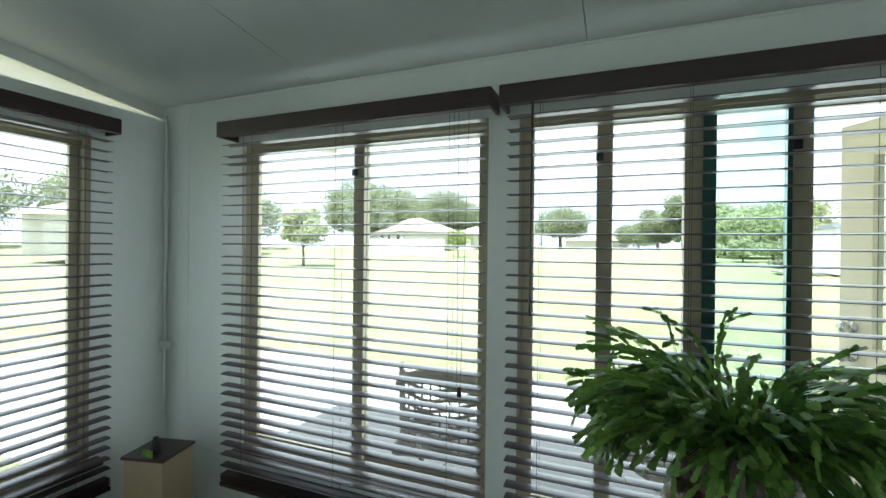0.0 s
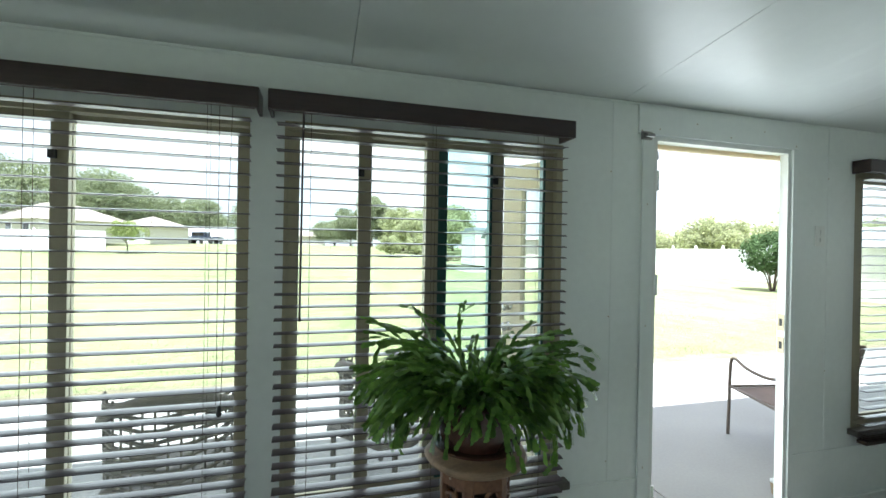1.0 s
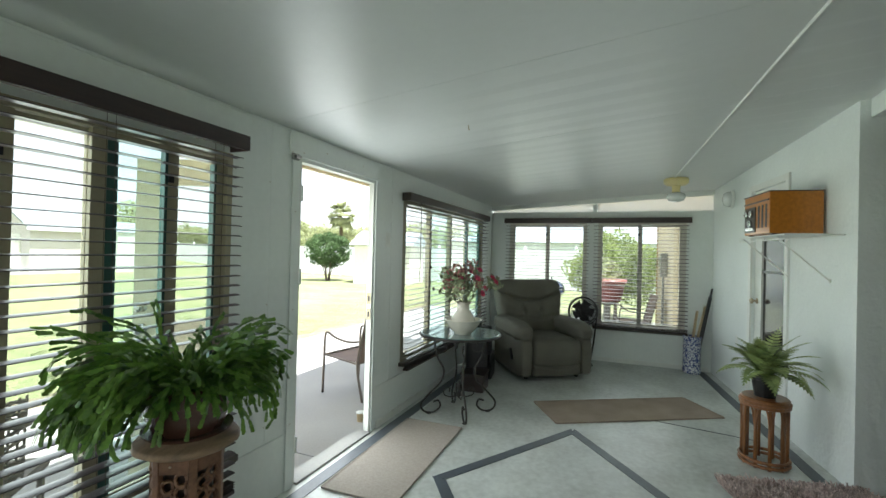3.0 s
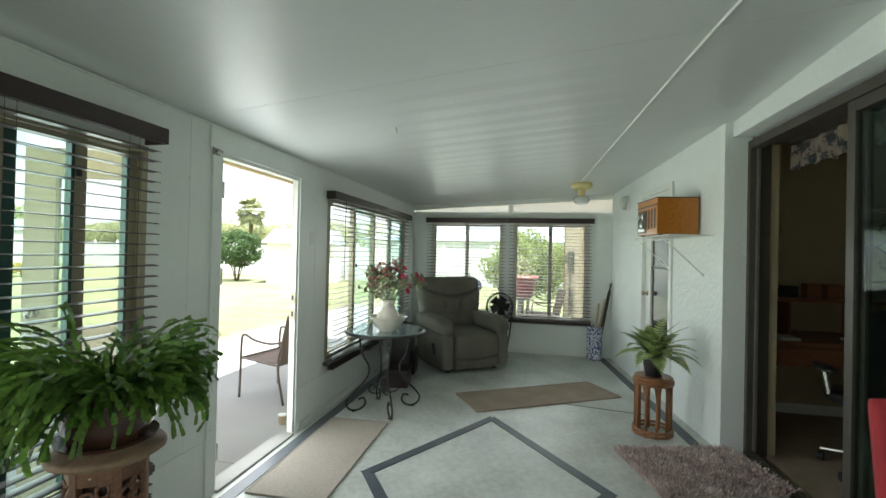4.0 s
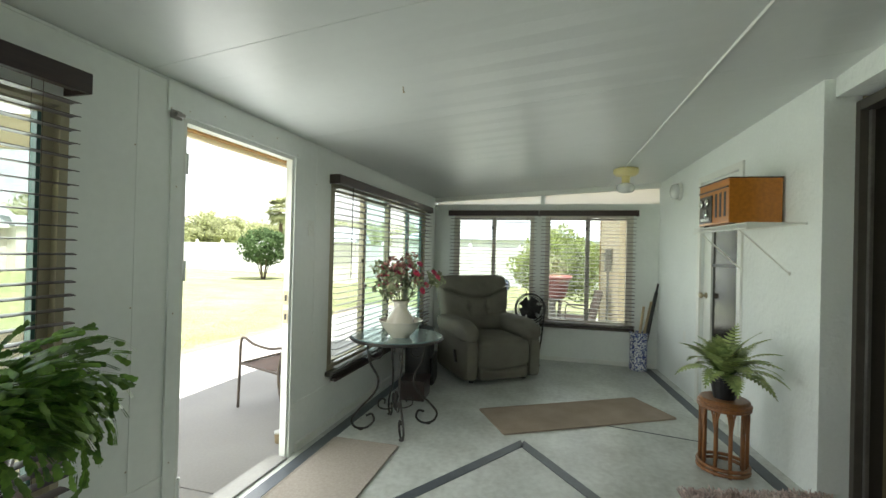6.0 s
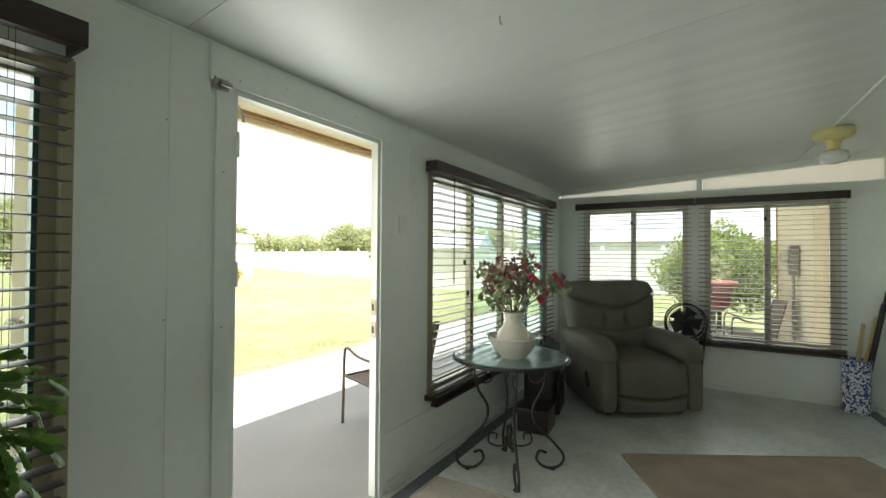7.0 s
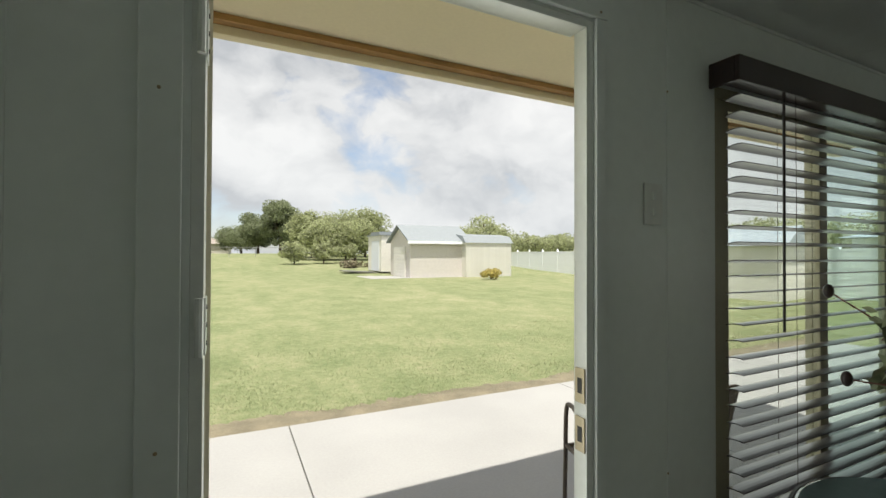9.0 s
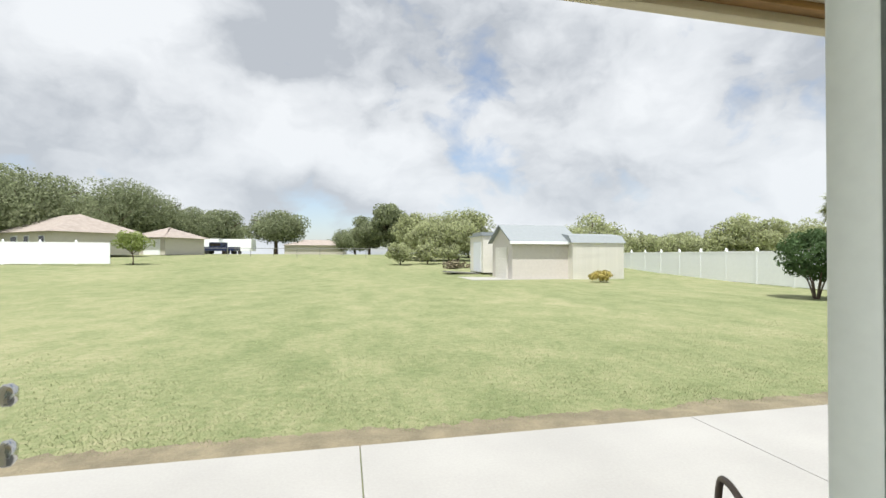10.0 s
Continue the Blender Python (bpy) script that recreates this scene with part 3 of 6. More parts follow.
# ---- windows, blinds, doors ----
def window(name, m, bounds, z0, z1, green=(), tone="bronze"):
    """Sliding window in a wall's opening; u runs along the wall, v out of the room."""
    w = thing(name, m, "sliding window with beige-bronze aluminium frames", "window", "", "structure")
    u0, u1 = bounds[0][0] - 0.05, bounds[-1][1] + 0.05
    bm = bmesh.new()
    box(bm, u0, u1, 0.001, 0.062, z1 - 0.035, z1, bevel=0.003)
    box(bm, u0, u1, 0.001, 0.062, z0, z0 + 0.04, bevel=0.003)
    box(bm, u0, u0 + 0.035, 0.001, 0.062, z0 + 0.04, z1 - 0.035, bevel=0.003)
    box(bm, u1 - 0.035, u1, 0.001, 0.062, z0 + 0.04, z1 - 0.035, bevel=0.003)
    part("window_frame", bm, tone, w)
    part("window_sill", bx(u0 - 0.03, u1 + 0.03, -0.055, 0.0, z0 - 0.03, z0 + 0.005, bevel=0.006), "dark_frame", w, "dark sill")
    for i, (a, b) in enumerate(bounds):
        v = 0.006 if i % 2 == 0 else 0.032
        bm = bmesh.new()
        k = 0.038
        box(bm, a - 0.027, a + k - 0.01, v, v + 0.024, z0 + 0.042, z1 - 0.037, bevel=0.003)
        box(bm, b - k + 0.01, b + 0.027, v, v + 0.024, z0 + 0.042, z1 - 0.037, bevel=0.003)
        box(bm, a + k - 0.01, b - k + 0.01, v, v + 0.024, z1 - 0.067, z1 - 0.038, bevel=0.003)
        box(bm, a + k - 0.01, b - k + 0.01, v, v + 0.024, z0 + 0.043, z0 + 0.075, bevel=0.003)
        s = part("sash", bm, tone, w)
        if green and i >= len(bounds) // 2:
            part("gasket", bx(b - k - 0.004, b - k + 0.0095, v - 0.004, v + 0.027, z0 + 0.076, z1 - 0.068), "gasket", s, "dark green glazing strip")
        if i in green:
            part("gasket", bx(a + k - 0.0095, a + k + 0.030, v - 0.003, v + 0.027, z0 + 0.076, z1 - 0.068), "gasket", s, "dark green glazing strip")
        p = part("pane", bx(a + 0.006, b - 0.006, v + 0.009, v + 0.013, z0 + 0.06, z1 - 0.05), "glass_green" if i in green else "glass", s)
        p.visible_shadow = False
        if i % 2 == 0:
            part("latch", bx(b - 0.03, b - 0.005, v - 0.014, v - 0.001, z0 + (z1 - z0) * 0.87, z0 + (z1 - z0) * 0.87 + 0.03, bevel=0.003), "black", s, "small black latch")
    return w


WN = pose(0, 0, 0)
window("window_1", WN, [(-3.09, -2.47), (-2.47, -1.88)], 0.40, 1.955)
window("window_2", WN, [(-1.705, -1.42), (-1.42, -1.135), (-1.135, -0.83), (-0.83, -0.555)], 0.40, 1.955, green=(2,))
window("window_3", WN, [(1.47, 2.08), (2.08, 2.68), (2.68, 3.29), (3.29, 3.90)], 0.45, 1.955, green=(1, 3))
WE = pose(XE, 0, 0, 0, 0, -90)      # u = -y
window("window_4", WE, [(0.345, 0.86), (0.86, 1.385)], 0.48, 1.955, tone="light_frame")
window("window_5", WE, [(1.595, 2.11), (2.11, 2.62)], 0.48, 1.955, tone="light_frame")
WW = pose(XW, 0, 0, 0, 0, 90)       # u = y
window("window_6", WW, [(-1.50, -0.95), (-0.95, -0.435)], 0.40, 1.955)
window("window_7", WW, [(-2.71, -2.18), (-2.18, -1.66)], 0.40, 1.955)


def blind(m, u0, u1, z0, z1, depth, tilt, wand_u=None, tassel_u=None, droop=0.0, label="dark espresso wooden slatted blind, lowered and open"):
    """Wooden blind: v = 0 is the wall, it hangs at -depth."""
    b = thing("window_blind", m, label, "blind", "slatted window blinds")
    L = u1 - u0
    bm = bmesh.new()
    box(bm, u0, u1, -depth - 0.035, -depth - 0.021, z1 - 0.062, z1 + 0.012, bevel=0.004)
    box(bm, u0, u0 + 0.012, -depth - 0.021, -0.004, z1 - 0.062, z1 + 0.012, bevel=0.002)
    box(bm, u1 - 0.012, u1, -depth - 0.021, -0.004, z1 - 0.062, z1 + 0.012, bevel=0.002)
    part("valance", bm, "valance", b, "dark polished wood valance")
    part("head_rail", bx(u0 + 0.02, u1 - 0.02, -depth - 0.018, -depth + 0.035, z1 - 0.05, z1 - 0.005), "valance", b)
    # slats share one curved mesh
    bm = bmesh.new()
    w = 0.05
    rows = [(-w / 2, -0.0018), (-w / 4, 0.0006), (0, 0.0014), (w / 4, 0.0006), (w / 2, -0.0018)]
    top = [[bm.verts.new((u, y, z + 0.0014)) for y, z in rows] for u in (u0 + 0.03, (u0 + u1) / 2, u1 - 0.03)]
    bot = [[bm.verts.new((u, y, z - 0.0014)) for y, z in rows] for u in (u0 + 0.03, (u0 + u1) / 2, u1 - 0.03)]
    for k in range(2):
        for i in range(4):
            bm.faces.new((top[k][i], top[k + 1][i], top[k + 1][i + 1], top[k][i + 1]))
            bm.faces.new((bot[k][i + 1], bot[k + 1][i + 1], bot[k + 1][i], bot[k][i]))
        for i, s in ((0, 1), (4, -1)):
            f = (top[k][i], bot[k][i], bot[k + 1][i], top[k + 1][i])
            bm.faces.new(f if s > 0 else tuple(reversed(f)))
    for k in (0, 2):
        for i in range(4):
            f = (top[k][i], top[k][i + 1], bot[k][i + 1], bot[k][i])
            bm.faces.new(f if k == 0 else tuple(reversed(f)))
    me = mesh_of("slat", bm, "slat")
    pitch = 0.0487
    n = int((z1 - 0.085 - z0 - 0.05) / pitch)
    rng = random.Random(int(L * 1000) + int(z0 * 100))
    for i in range(n):
        s = new("slat", me)
        s.parent = b
        s.matrix_local = pose(0, -depth, z1 - 0.10 - i * pitch + rng.uniform(-0.0015, 0.0015), tilt + rng.uniform(-2, 2), rng.uniform(-0.12, 0.12), 0)
    zl = z1 - 0.10 - n * pitch
    bm = bmesh.new()
    for k in range(3):
        box(bm, u0 + 0.03, u1 - 0.03, -depth - 0.025, -depth + 0.025, zl - 0.012 * k - 0.004, zl - 0.012 * k, bevel=0.0012)
    box(bm, u0 + 0.03, u1 - 0.03, -depth - 0.026, -depth + 0.026, zl - 0.058, zl - 0.036, bevel=0.005)
    part("bottom_rail", bm, "valance", b)
    for f in (0.12, 0.5, 0.88):
        u = u0 + L * f
        bm = tube([(u, -depth - 0.027, zl - 0.03), (u, -depth - 0.027, z1 - 0.04)], 0.0009, 4)
        tube([(u, -depth + 0.027, zl - 0.03), (u, -depth + 0.027, z1 - 0.04)], 0.0009, 4, bm)
        part("ladder_cord", bm, "cord", b)
    if wand_u is not None:
        part("wand", tube([(wand_u, -depth - 0.03, 1.187), (wand_u + 0.004, -depth - 0.03, z1 - 0.05)], 0.0042, 8), "valance", b, "dark tilt wand")
    if tassel_u is not None:
        bm = tube([(tassel_u - 0.01, -depth - 0.03, 0.90), (tassel_u - 0.012, -depth - 0.03, z1 - 0.05)], 0.0011, 5)
        tube([(tassel_u + 0.005, -depth - 0.03, 0.90), (tassel_u + 0.03, -depth - 0.03, z1 - 0.05)], 0.0011, 5, bm)
        part("lift_cord", bm, "cord", b)
        part("tassel", lathe([(0.004, 0.90), (0.007, 0.895), (0.010, 0.868), (0.006, 0.86)], 10, tassel_u, -depth - 0.03), "black", b, "small dark tassel")
    return b


blind(WN, -3.20, -1.815, 0.26, 2.02, 0.095, 2, tassel_u=-1.93)
blind(WN, -1.785, -0.525, 0.26, 2.02, 0.095, 2, wand_u=-1.665)
blind(WN, 1.385, 3.99, 0.40, 2.0, 0.06, -6, wand_u=1.62)
blind(WE, 0.225, 1.475, 0.47, 2.0, 0.075, 4)
blind(WE, 1.48, 2.72, 0.47, 2.0, 0.075, 4)
blind(WW, -1.56, -0.32, 0.26, 2.02, 0.075, 4)
blind(WW, -2.80, -1.58, 0.26, 2.02, 0.075, 4)


def build_doors():
    # doorway jamb with the open door leaf folded back outside
    fr = thing("door_1", WN, "white-painted door jamb with strike plates and hinges", "door frame", "", "structure")
    bm = bmesh.new()
    box(bm, 0.0, 0.022, 0.001, 0.070, -0.02, 2.04, bevel=0.002)
    box(bm, 0.895, 0.915, 0.001, 0.048, -0.02, 2.04, bevel=0.002)
    box(bm, 0.022, 0.895, 0.001, 0.062, 2.02, 2.04, bevel=0.002)
    part("jamb", bm, "white", fr)
    part("threshold", bx(0.022, 0.893, -0.02, 0.11, -0.02, 0.014, bevel=0.004), "concrete", fr, "worn grey threshold")
    for z in (1.084, 0.957):
        p = part("strike_plate", bx(0.8905, 0.8945, 0.006, 0.040, z - 0.045, z + 0.045, bevel=0.001), "brass", fr, "small brass strike plate")
        part("strike_hole", bx(0.8895, 0.8903, 0.014, 0.030, z - 0.02, z + 0.02), "black", p)
    for z in (1.82, 1.30, 0.25):
        bm = bx(0.0225, 0.0255, 0.002, 0.046, z - 0.05, z + 0.05, bevel=0.001)
        tube([(0.016, -0.010, z - 0.05), (0.016, -0.010, z + 0.05)], 0.007, 8, bm)
        h = part("hinge", bm, "white", fr, "cream-painted butt hinge")
        for dz in (-0.032, 0, 0.032):
            part("screw", lathe([(0.0045, -0.001), (0.0045, 0.001)], 8), "black", h).matrix_local = pose(0.0262, 0.025, z + dz, 0, 90, 0)
    # closer arm over the doorway
    arm = thing("door_closer_arm", WN, "small painted steel latch arm above the doorway", "door closer")
    bm = tube([(-0.075, -0.03, 2.035), (-0.03, -0.03, 2.035)], 0.011, 8)
    box(bm, -0.09, -0.03, -0.02, -0.012, 2.015, 2.055, bevel=0.002)
    part("bracket", bm, "steel", arm)
    part("rod", tube([(0.03, 0.04, 2.012), (0.11, 0.10, 1.985), (0.12, 0.11, 1.955)], 0.006, 6), "steel", arm)
    # leaf
    leaf = thing("door_2", pose(-0.008, 0.104, 0, 0, 0, 180 - 63), "beige half-glazed outer door, swung wide open", "door", "", "structure")
    W = 0.89
    bm = bmesh.new()
    box(bm, 0.0, 0.12, -0.042, 0.0, 0.0, 2.01, bevel=0.003)
    box(bm, W - 0.12, W, -0.042, 0.0, 0.0, 2.01, bevel=0.003)
    box(bm, 0.12, W - 0.12, -0.042, 0.0, 1.88, 2.01, bevel=0.003)
    box(bm, 0.12, W - 0.12, -0.042, 0.0, 0.0, 0.98, bevel=0.003)
    part("leaf", bm, "door_beige", leaf)
    bm = bmesh.new()
    box(bm, 0.12, 0.15, -0.048, 0.006, 0.98, 1.88, bevel=0.004)
    box(bm, W - 0.15, W - 0.12, -0.048, 0.006, 0.98, 1.88, bevel=0.004)
    box(bm, 0.15, W - 0.15, -0.048, 0.006, 1.85, 1.88, bevel=0.004)
    box(bm, 0.15, W - 0.15, -0.048, 0.006, 0.98, 1.01, bevel=0.004)
    part("lite_frame", bm, "door_beige", leaf)
    g = part("pane", bx(0.145, W - 0.145, -0.024, -0.020, 1.0, 1.86), "glass", leaf)
    g.visible_shadow = False
    for z, r in ((1.09, 0.026), (0.96, 0.03)):
        k = part("door_knob", lathe([(r, 0.0), (r, 0.006), (0.011, 0.010), (0.011, 0.03), (r * 0.95, 0.04), (r, 0.055), (r * 0.6, 0.066)], 16), "chrome", leaf, "satin chrome knob", smooth=True)
        k.matrix_local = pose(W - 0.06, 0.0, z, -90, 0, 0)
        k = part("door_knob", lathe([(r, 0.0), (r, 0.006), (0.011, 0.010), (0.011, 0.03), (r * 0.95, 0.04), (r, 0.055), (r * 0.6, 0.066)], 16), "chrome", leaf, "satin chrome knob", smooth=True)
        k.matrix_local = pose(W - 0.06, -0.042, z, 90, 0, 0)
    # panel door in the house wall
    ang = math.degrees(math.atan2(house_y(XE) - house_y(1.40), XE - 1.40))
    T = pose(1.40, house_y(1.40), 0, 0, 0, ang)
    d = thing("door_3", T, "white house door with a dark glazed panel, closed", "door", "", "structure")
    a, b, z1 = 0.98, 1.73, 2.16
    bm = bmesh.new()
    box(bm, a - 0.06, a, -0.001, 0.018, 0, z1 + 0.06, bevel=0.003)
    box(bm, b, b + 0.06, -0.001, 0.018, 0, z1 + 0.06, bevel=0.003)
    box(bm, a, b, -0.001, 0.018, z1, z1 + 0.06, bevel=0.003)
    part("door_frame", bm, "white", d)
    bm = bmesh.new()
    l0, l1, m0, m1 = a + 0.10, b - 0.16, 0.64, 1.68
    box(bm, a, l0, -0.065, -0.025, 0, z1, bevel=0.002)
    box(bm, l1, b, -0.065, -0.025, 0, z1, bevel=0.002)
    box(bm, l0, l1, -0.065, -0.025, 0, m0, bevel=0.002)
    box(bm, l0, l1, -0.065, -0.025, m1, z1, bevel=0.002)
    part("leaf", bm, "white", d)
    part("pane", bx(l0, l1, -0.05, -0.045, m0, m1), "window_dark", d, "dark reflecting glass")
    bm = bmesh.new()
    for z in (1.36,):
        box(bm, l0, l1, -0.045, -0.032, z - 0.012, z + 0.012)
    part("glazing_bar", bm, "black", d)
    k = part("door_knob", lathe([(0.028, 0.0), (0.028, 0.006), (0.011, 0.010), (0.011, 0.03), (0.026, 0.04), (0.028, 0.055), (0.016, 0.066)], 16), "brass", d, "brass knob", smooth=True)
    k.matrix_local = pose(b - 0.07, -0.025, 1.065, -90, 0, 0)
    # sliding glass door of the house
    s = thing("door_4", pose(0, -3.46, 0), "dark bronze sliding glass door, one panel open", "sliding door", "", "structure")
    x0, x1, z1 = -0.93, 1.425, 2.37
    bm = bmesh.new()
    box(bm, x1 - 0.05, x1, -0.065, 0.02, 0.0, z1, bevel=0.003)
    box(bm, x0, x0 + 0.05, -0.065, 0.02, 0.0, z1, bevel=0.003)
    box(bm, x0 + 0.05, x1 - 0.05, -0.065, 0.02, z1 - 0.06, z1, bevel=0.003)
    box(bm, x0 + 0.05, x1 - 0.05, -0.065, 0.02, 0.0, 0.03, bevel=0.003)
    box(bm, x0 + 0.05, x1 - 0.05, -0.03, -0.026, 0.03, 0.045)
    box(bm, x1 - 0.02, x1 + 0.002, -0.135, -0.067, 0.0, z1)
    box(bm, x0 + 0.05, x1 - 0.031, -0.245, -0.067, z1 - 0.03, z1)
    part("frame", bm, "dark_frame", s)
    for y, a, b in ((-0.010, -0.88, 0.36), (-0.045, -0.86, 0.33)):
        bm = bmesh.new()
        box(bm, a, a + 0.06, y - 0.015, y + 0.015, 0.047, z1 - 0.062, bevel=0.003)
        box(bm, b - 0.06, b, y - 0.015, y + 0.015, 0.047, z1 - 0.062, bevel=0.003)
        box(bm, a + 0.06, b - 0.06, y - 0.015, y + 0.015, z1 - 0.122, z1 - 0.062, bevel=0.003)
        box(bm, a + 0.06, b - 0.06, y - 0.015, y + 0.015, 0.047, 0.12, bevel=0.003)
        sp = part("sliding_panel", bm, "dark_frame", s)
        g = part("pane", bx(a + 0.055, b - 0.055, y - 0.003, y + 0.003, 0.11, z1 - 0.11), "glass_slider", sp)
        g.visible_shadow = False
    bm = bx(x1 - 0.075, x1 - 0.052, -0.04, -0.02, 0.05, z1 - 0.065, bevel=0.003)
    part("screen_stile", bm, "steel", s)


build_doors()


# ---- outside ----
def ground_z(x, y):
    t = min(1.0, max(0.0, (math.hypot(x, y) - 26) / 49))
    return -0.13 + 1.5 * t * t * (3 - 2 * t)


def build_ground():
    bm = bmesh.new()
    radii = [0, 4, 8, 12, 17, 23, 30, 38, 47, 57, 68, 80, 95, 120, 160, 220, 320, 500, 900, 2000]
    seg = 64
    c = bm.verts.new((0, 0, -0.13))
    prev = None
    for r in radii[1:]:
        ring = [bm.verts.new((r * math.cos(a), r * math.sin(a), ground_z(r, 0))) for a in [2 * math.pi * i / seg for i in range(seg)]]
        for i in range(seg):
            j = (i + 1) % seg
            bm.faces.new((c, ring[i], ring[j]) if prev is None else (prev[i], ring[i], ring[j], prev[j]))
        prev = ring
    struct("ground", bm, "lawn", "wide mown green lawn with pale dry patches", "lawn", smooth=True)
    # patio slabs with tooled joints between them
    pav = thing("pavement", pose(0, 0, 0), "pale concrete patio beside the porch", "patio", "", "structure")
    cuts = [-9.0, -5.55, -2.5, 0.55, 3.6, 6.65, 9.7]
    for a, b in zip(cuts, cuts[1:]):
        part("slab", bx(a + 0.004, b - 0.004, 0.065, 3.27, -0.25, -0.10, bevel=0.008), "concrete", pav)
    part("slab", bx(4.55, 9.7, -6.0, 0.097, -0.25, -0.102, bevel=0.008), "concrete", pav)
    # ragged dry edge of the grass
    rng = random.Random(5)
    bm = bmesh.new()
    prev = None
    x = -9.0
    while x < 10:
        row = [bm.verts.new((x, 3.262, -0.118)), bm.verts.new((x, 3.42 + 0.10 * noise.noise((x * 1.7, 0, 0)) + rng.uniform(-0.03, 0.03), -0.108)),
               bm.verts.new((x, 3.66 + 0.16 * noise.noise((x * 1.3, 4, 0)) + rng.uniform(-0.05, 0.05), -0.128))]
        if prev:
            for k in range(2):
                bm.faces.new((prev[k], row[k], row[k + 1], prev[k + 1]))
        prev = row
        x += 0.06
    struct("ground_edge", bm, "dry", "dry brown grass edge along the concrete", "grass edge")
    # grass blades near the patio
    rs = np.random.RandomState(4)
    n = 80000
    gx = rs.uniform(-7, 11, n)
    gy = 3.38 + (rs.beta(1.0, 4.2, n)) * 8.5
    clump = 0.5 + 0.5 * np.sin(gx * 2.3 + 1.7 * np.sin(gy * 1.9)) * np.sin(gy * 3.1 + 1.3 * np.sin(gx * 1.1))
    hgt = rs.uniform(0.004, 0.022, n) * np.where(gy < 4.2, 1.3, 1) * (0.6 + 0.8 * clump)
    ang = rs.uniform(0, 2 * np.pi, n)
    wd = rs.uniform(0.002, 0.005, n) * (1 + (gy - 3.4) * 0.16)
    lean = rs.uniform(-0.03, 0.03, (n, 2))
    V = np.zeros((n, 3, 3))
    V[:, 0] = np.c_[gx - np.cos(ang) * wd, gy - np.sin(ang) * wd, np.full(n, -0.135)]
    V[:, 1] = np.c_[gx + np.cos(ang) * wd, gy + np.sin(ang) * wd, np.full(n, -0.135)]
    V[:, 2] = np.c_[gx + lean[:, 0], gy + lean[:, 1], -0.13 + hgt]
    ob = soup("grass", V.reshape(-1, 3).tolist(), np.arange(n * 3).reshape(-1, 3).tolist(), "blade")
    tagged(ob, "short green grass blades beside the concrete patio", "grass", "", "stuff")


build_ground()


def leaf_cloud(clumps, per, size, rs, flat=0.5, hang=0.0):
    """Small leaf faces scattered in clumps (x, y, z, radius)."""
    V, F = [], []
    for cx, cy, cz, r in clumps:
        d = rs.normal(size=(per, 3))
        d /= np.linalg.norm(d, axis=1)[:, None]
        p = d * (r * rs.uniform(0.55, 1.05, per) ** 0.6)[:, None] * np.array([1, 1, 0.8]) + np.array([cx, cy, cz])
        a = rs.normal(size=(per, 3)); a /= np.linalg.norm(a, axis=1)[:, None]
        n = d * 0.8 + rs.normal(size=(per, 3)) * flat
        b = np.cross(n, a); b /= np.linalg.norm(b, axis=1)[:, None] + 1e-9
        a = np.cross(b, n); a /= np.linalg.norm(a, axis=1)[:, None] + 1e-9
        s = size * rs.uniform(0.6, 1.3, per)[:, None]
        q = np.stack([p - a * s, p - b * s * 0.45, p + a * s - np.array([0, 0, hang]) * s, p + b * s * 0.45], 1)
        k = len(V)
        V += q.reshape(-1, 3).tolist()
        F += (np.arange(per * 4).reshape(-1, 4) + k).tolist()
    return V, F


def tree(x, y, h, r, trunk, seed, leaf="oak", label="broad dark green oak tree beyond the lawn", per=260, clumps=70, size=0.22, name="tree", crown_low=0.0, squash=0.62, z=None, group="trees"):
    rs = np.random.RandomState(seed)
    z0 = ground_z(x, y) if z is None else z
    t = thing(name, pose(x, y, z0, 0, 0, rs.uniform(0, 360)), label, "tree" if name != "bush" else "bush", group)
    bm = tube(spline([(0, 0, -0.1), (0.05 * r * 0.2, 0, h * 0.2), (-0.04 * r, 0.03 * r, h * 0.45), (0, 0, h * 0.75)], 4), trunk, 8, taper=0.35)
    for k in range(6):
        a = k * 1.05 + rs.uniform(-0.3, 0.3)
        zz = h * rs.uniform(0.22, 0.5)
        tube(spline([(0, 0, zz), (math.cos(a) * r * 0.35, math.sin(a) * r * 0.35, zz + h * 0.16), (math.cos(a) * r * 0.72, math.sin(a) * r * 0.72, zz + h * 0.25)], 3), trunk * 0.45, 6, bm, taper=0.3)
    part("trunk", bm, "bark", t)
    C = []
    cz, hz = h * (crown_low + 1) / 2, h * (1 - crown_low) / 2
    for _ in range(clumps):
        d = rs.normal(size=3); d /= np.linalg.norm(d)
        k = rs.uniform(0.45, 0.92)
        cr = r * rs.uniform(0.22, 0.36)
        C.append((d[0] * (r - cr * 0.6) * k, d[1] * (r - cr * 0.6) * k, cz + d[2] * (hz - cr * 0.5) * k * (1.0 if d[2] > 0 else 0.75), cr))
    V, F = leaf_cloud(C, per, size, rs)
    soup("crown", V, F, leaf, t)
    return t


def polar(px, d):
    """A ground place d metres off, in the direction of the doorway view."""
    a = math.atan((px - 784) / 781.3) + math.radians(12.27)
    return 0.448 + d * math.sin(a), -0.348 + d * math.cos(a)


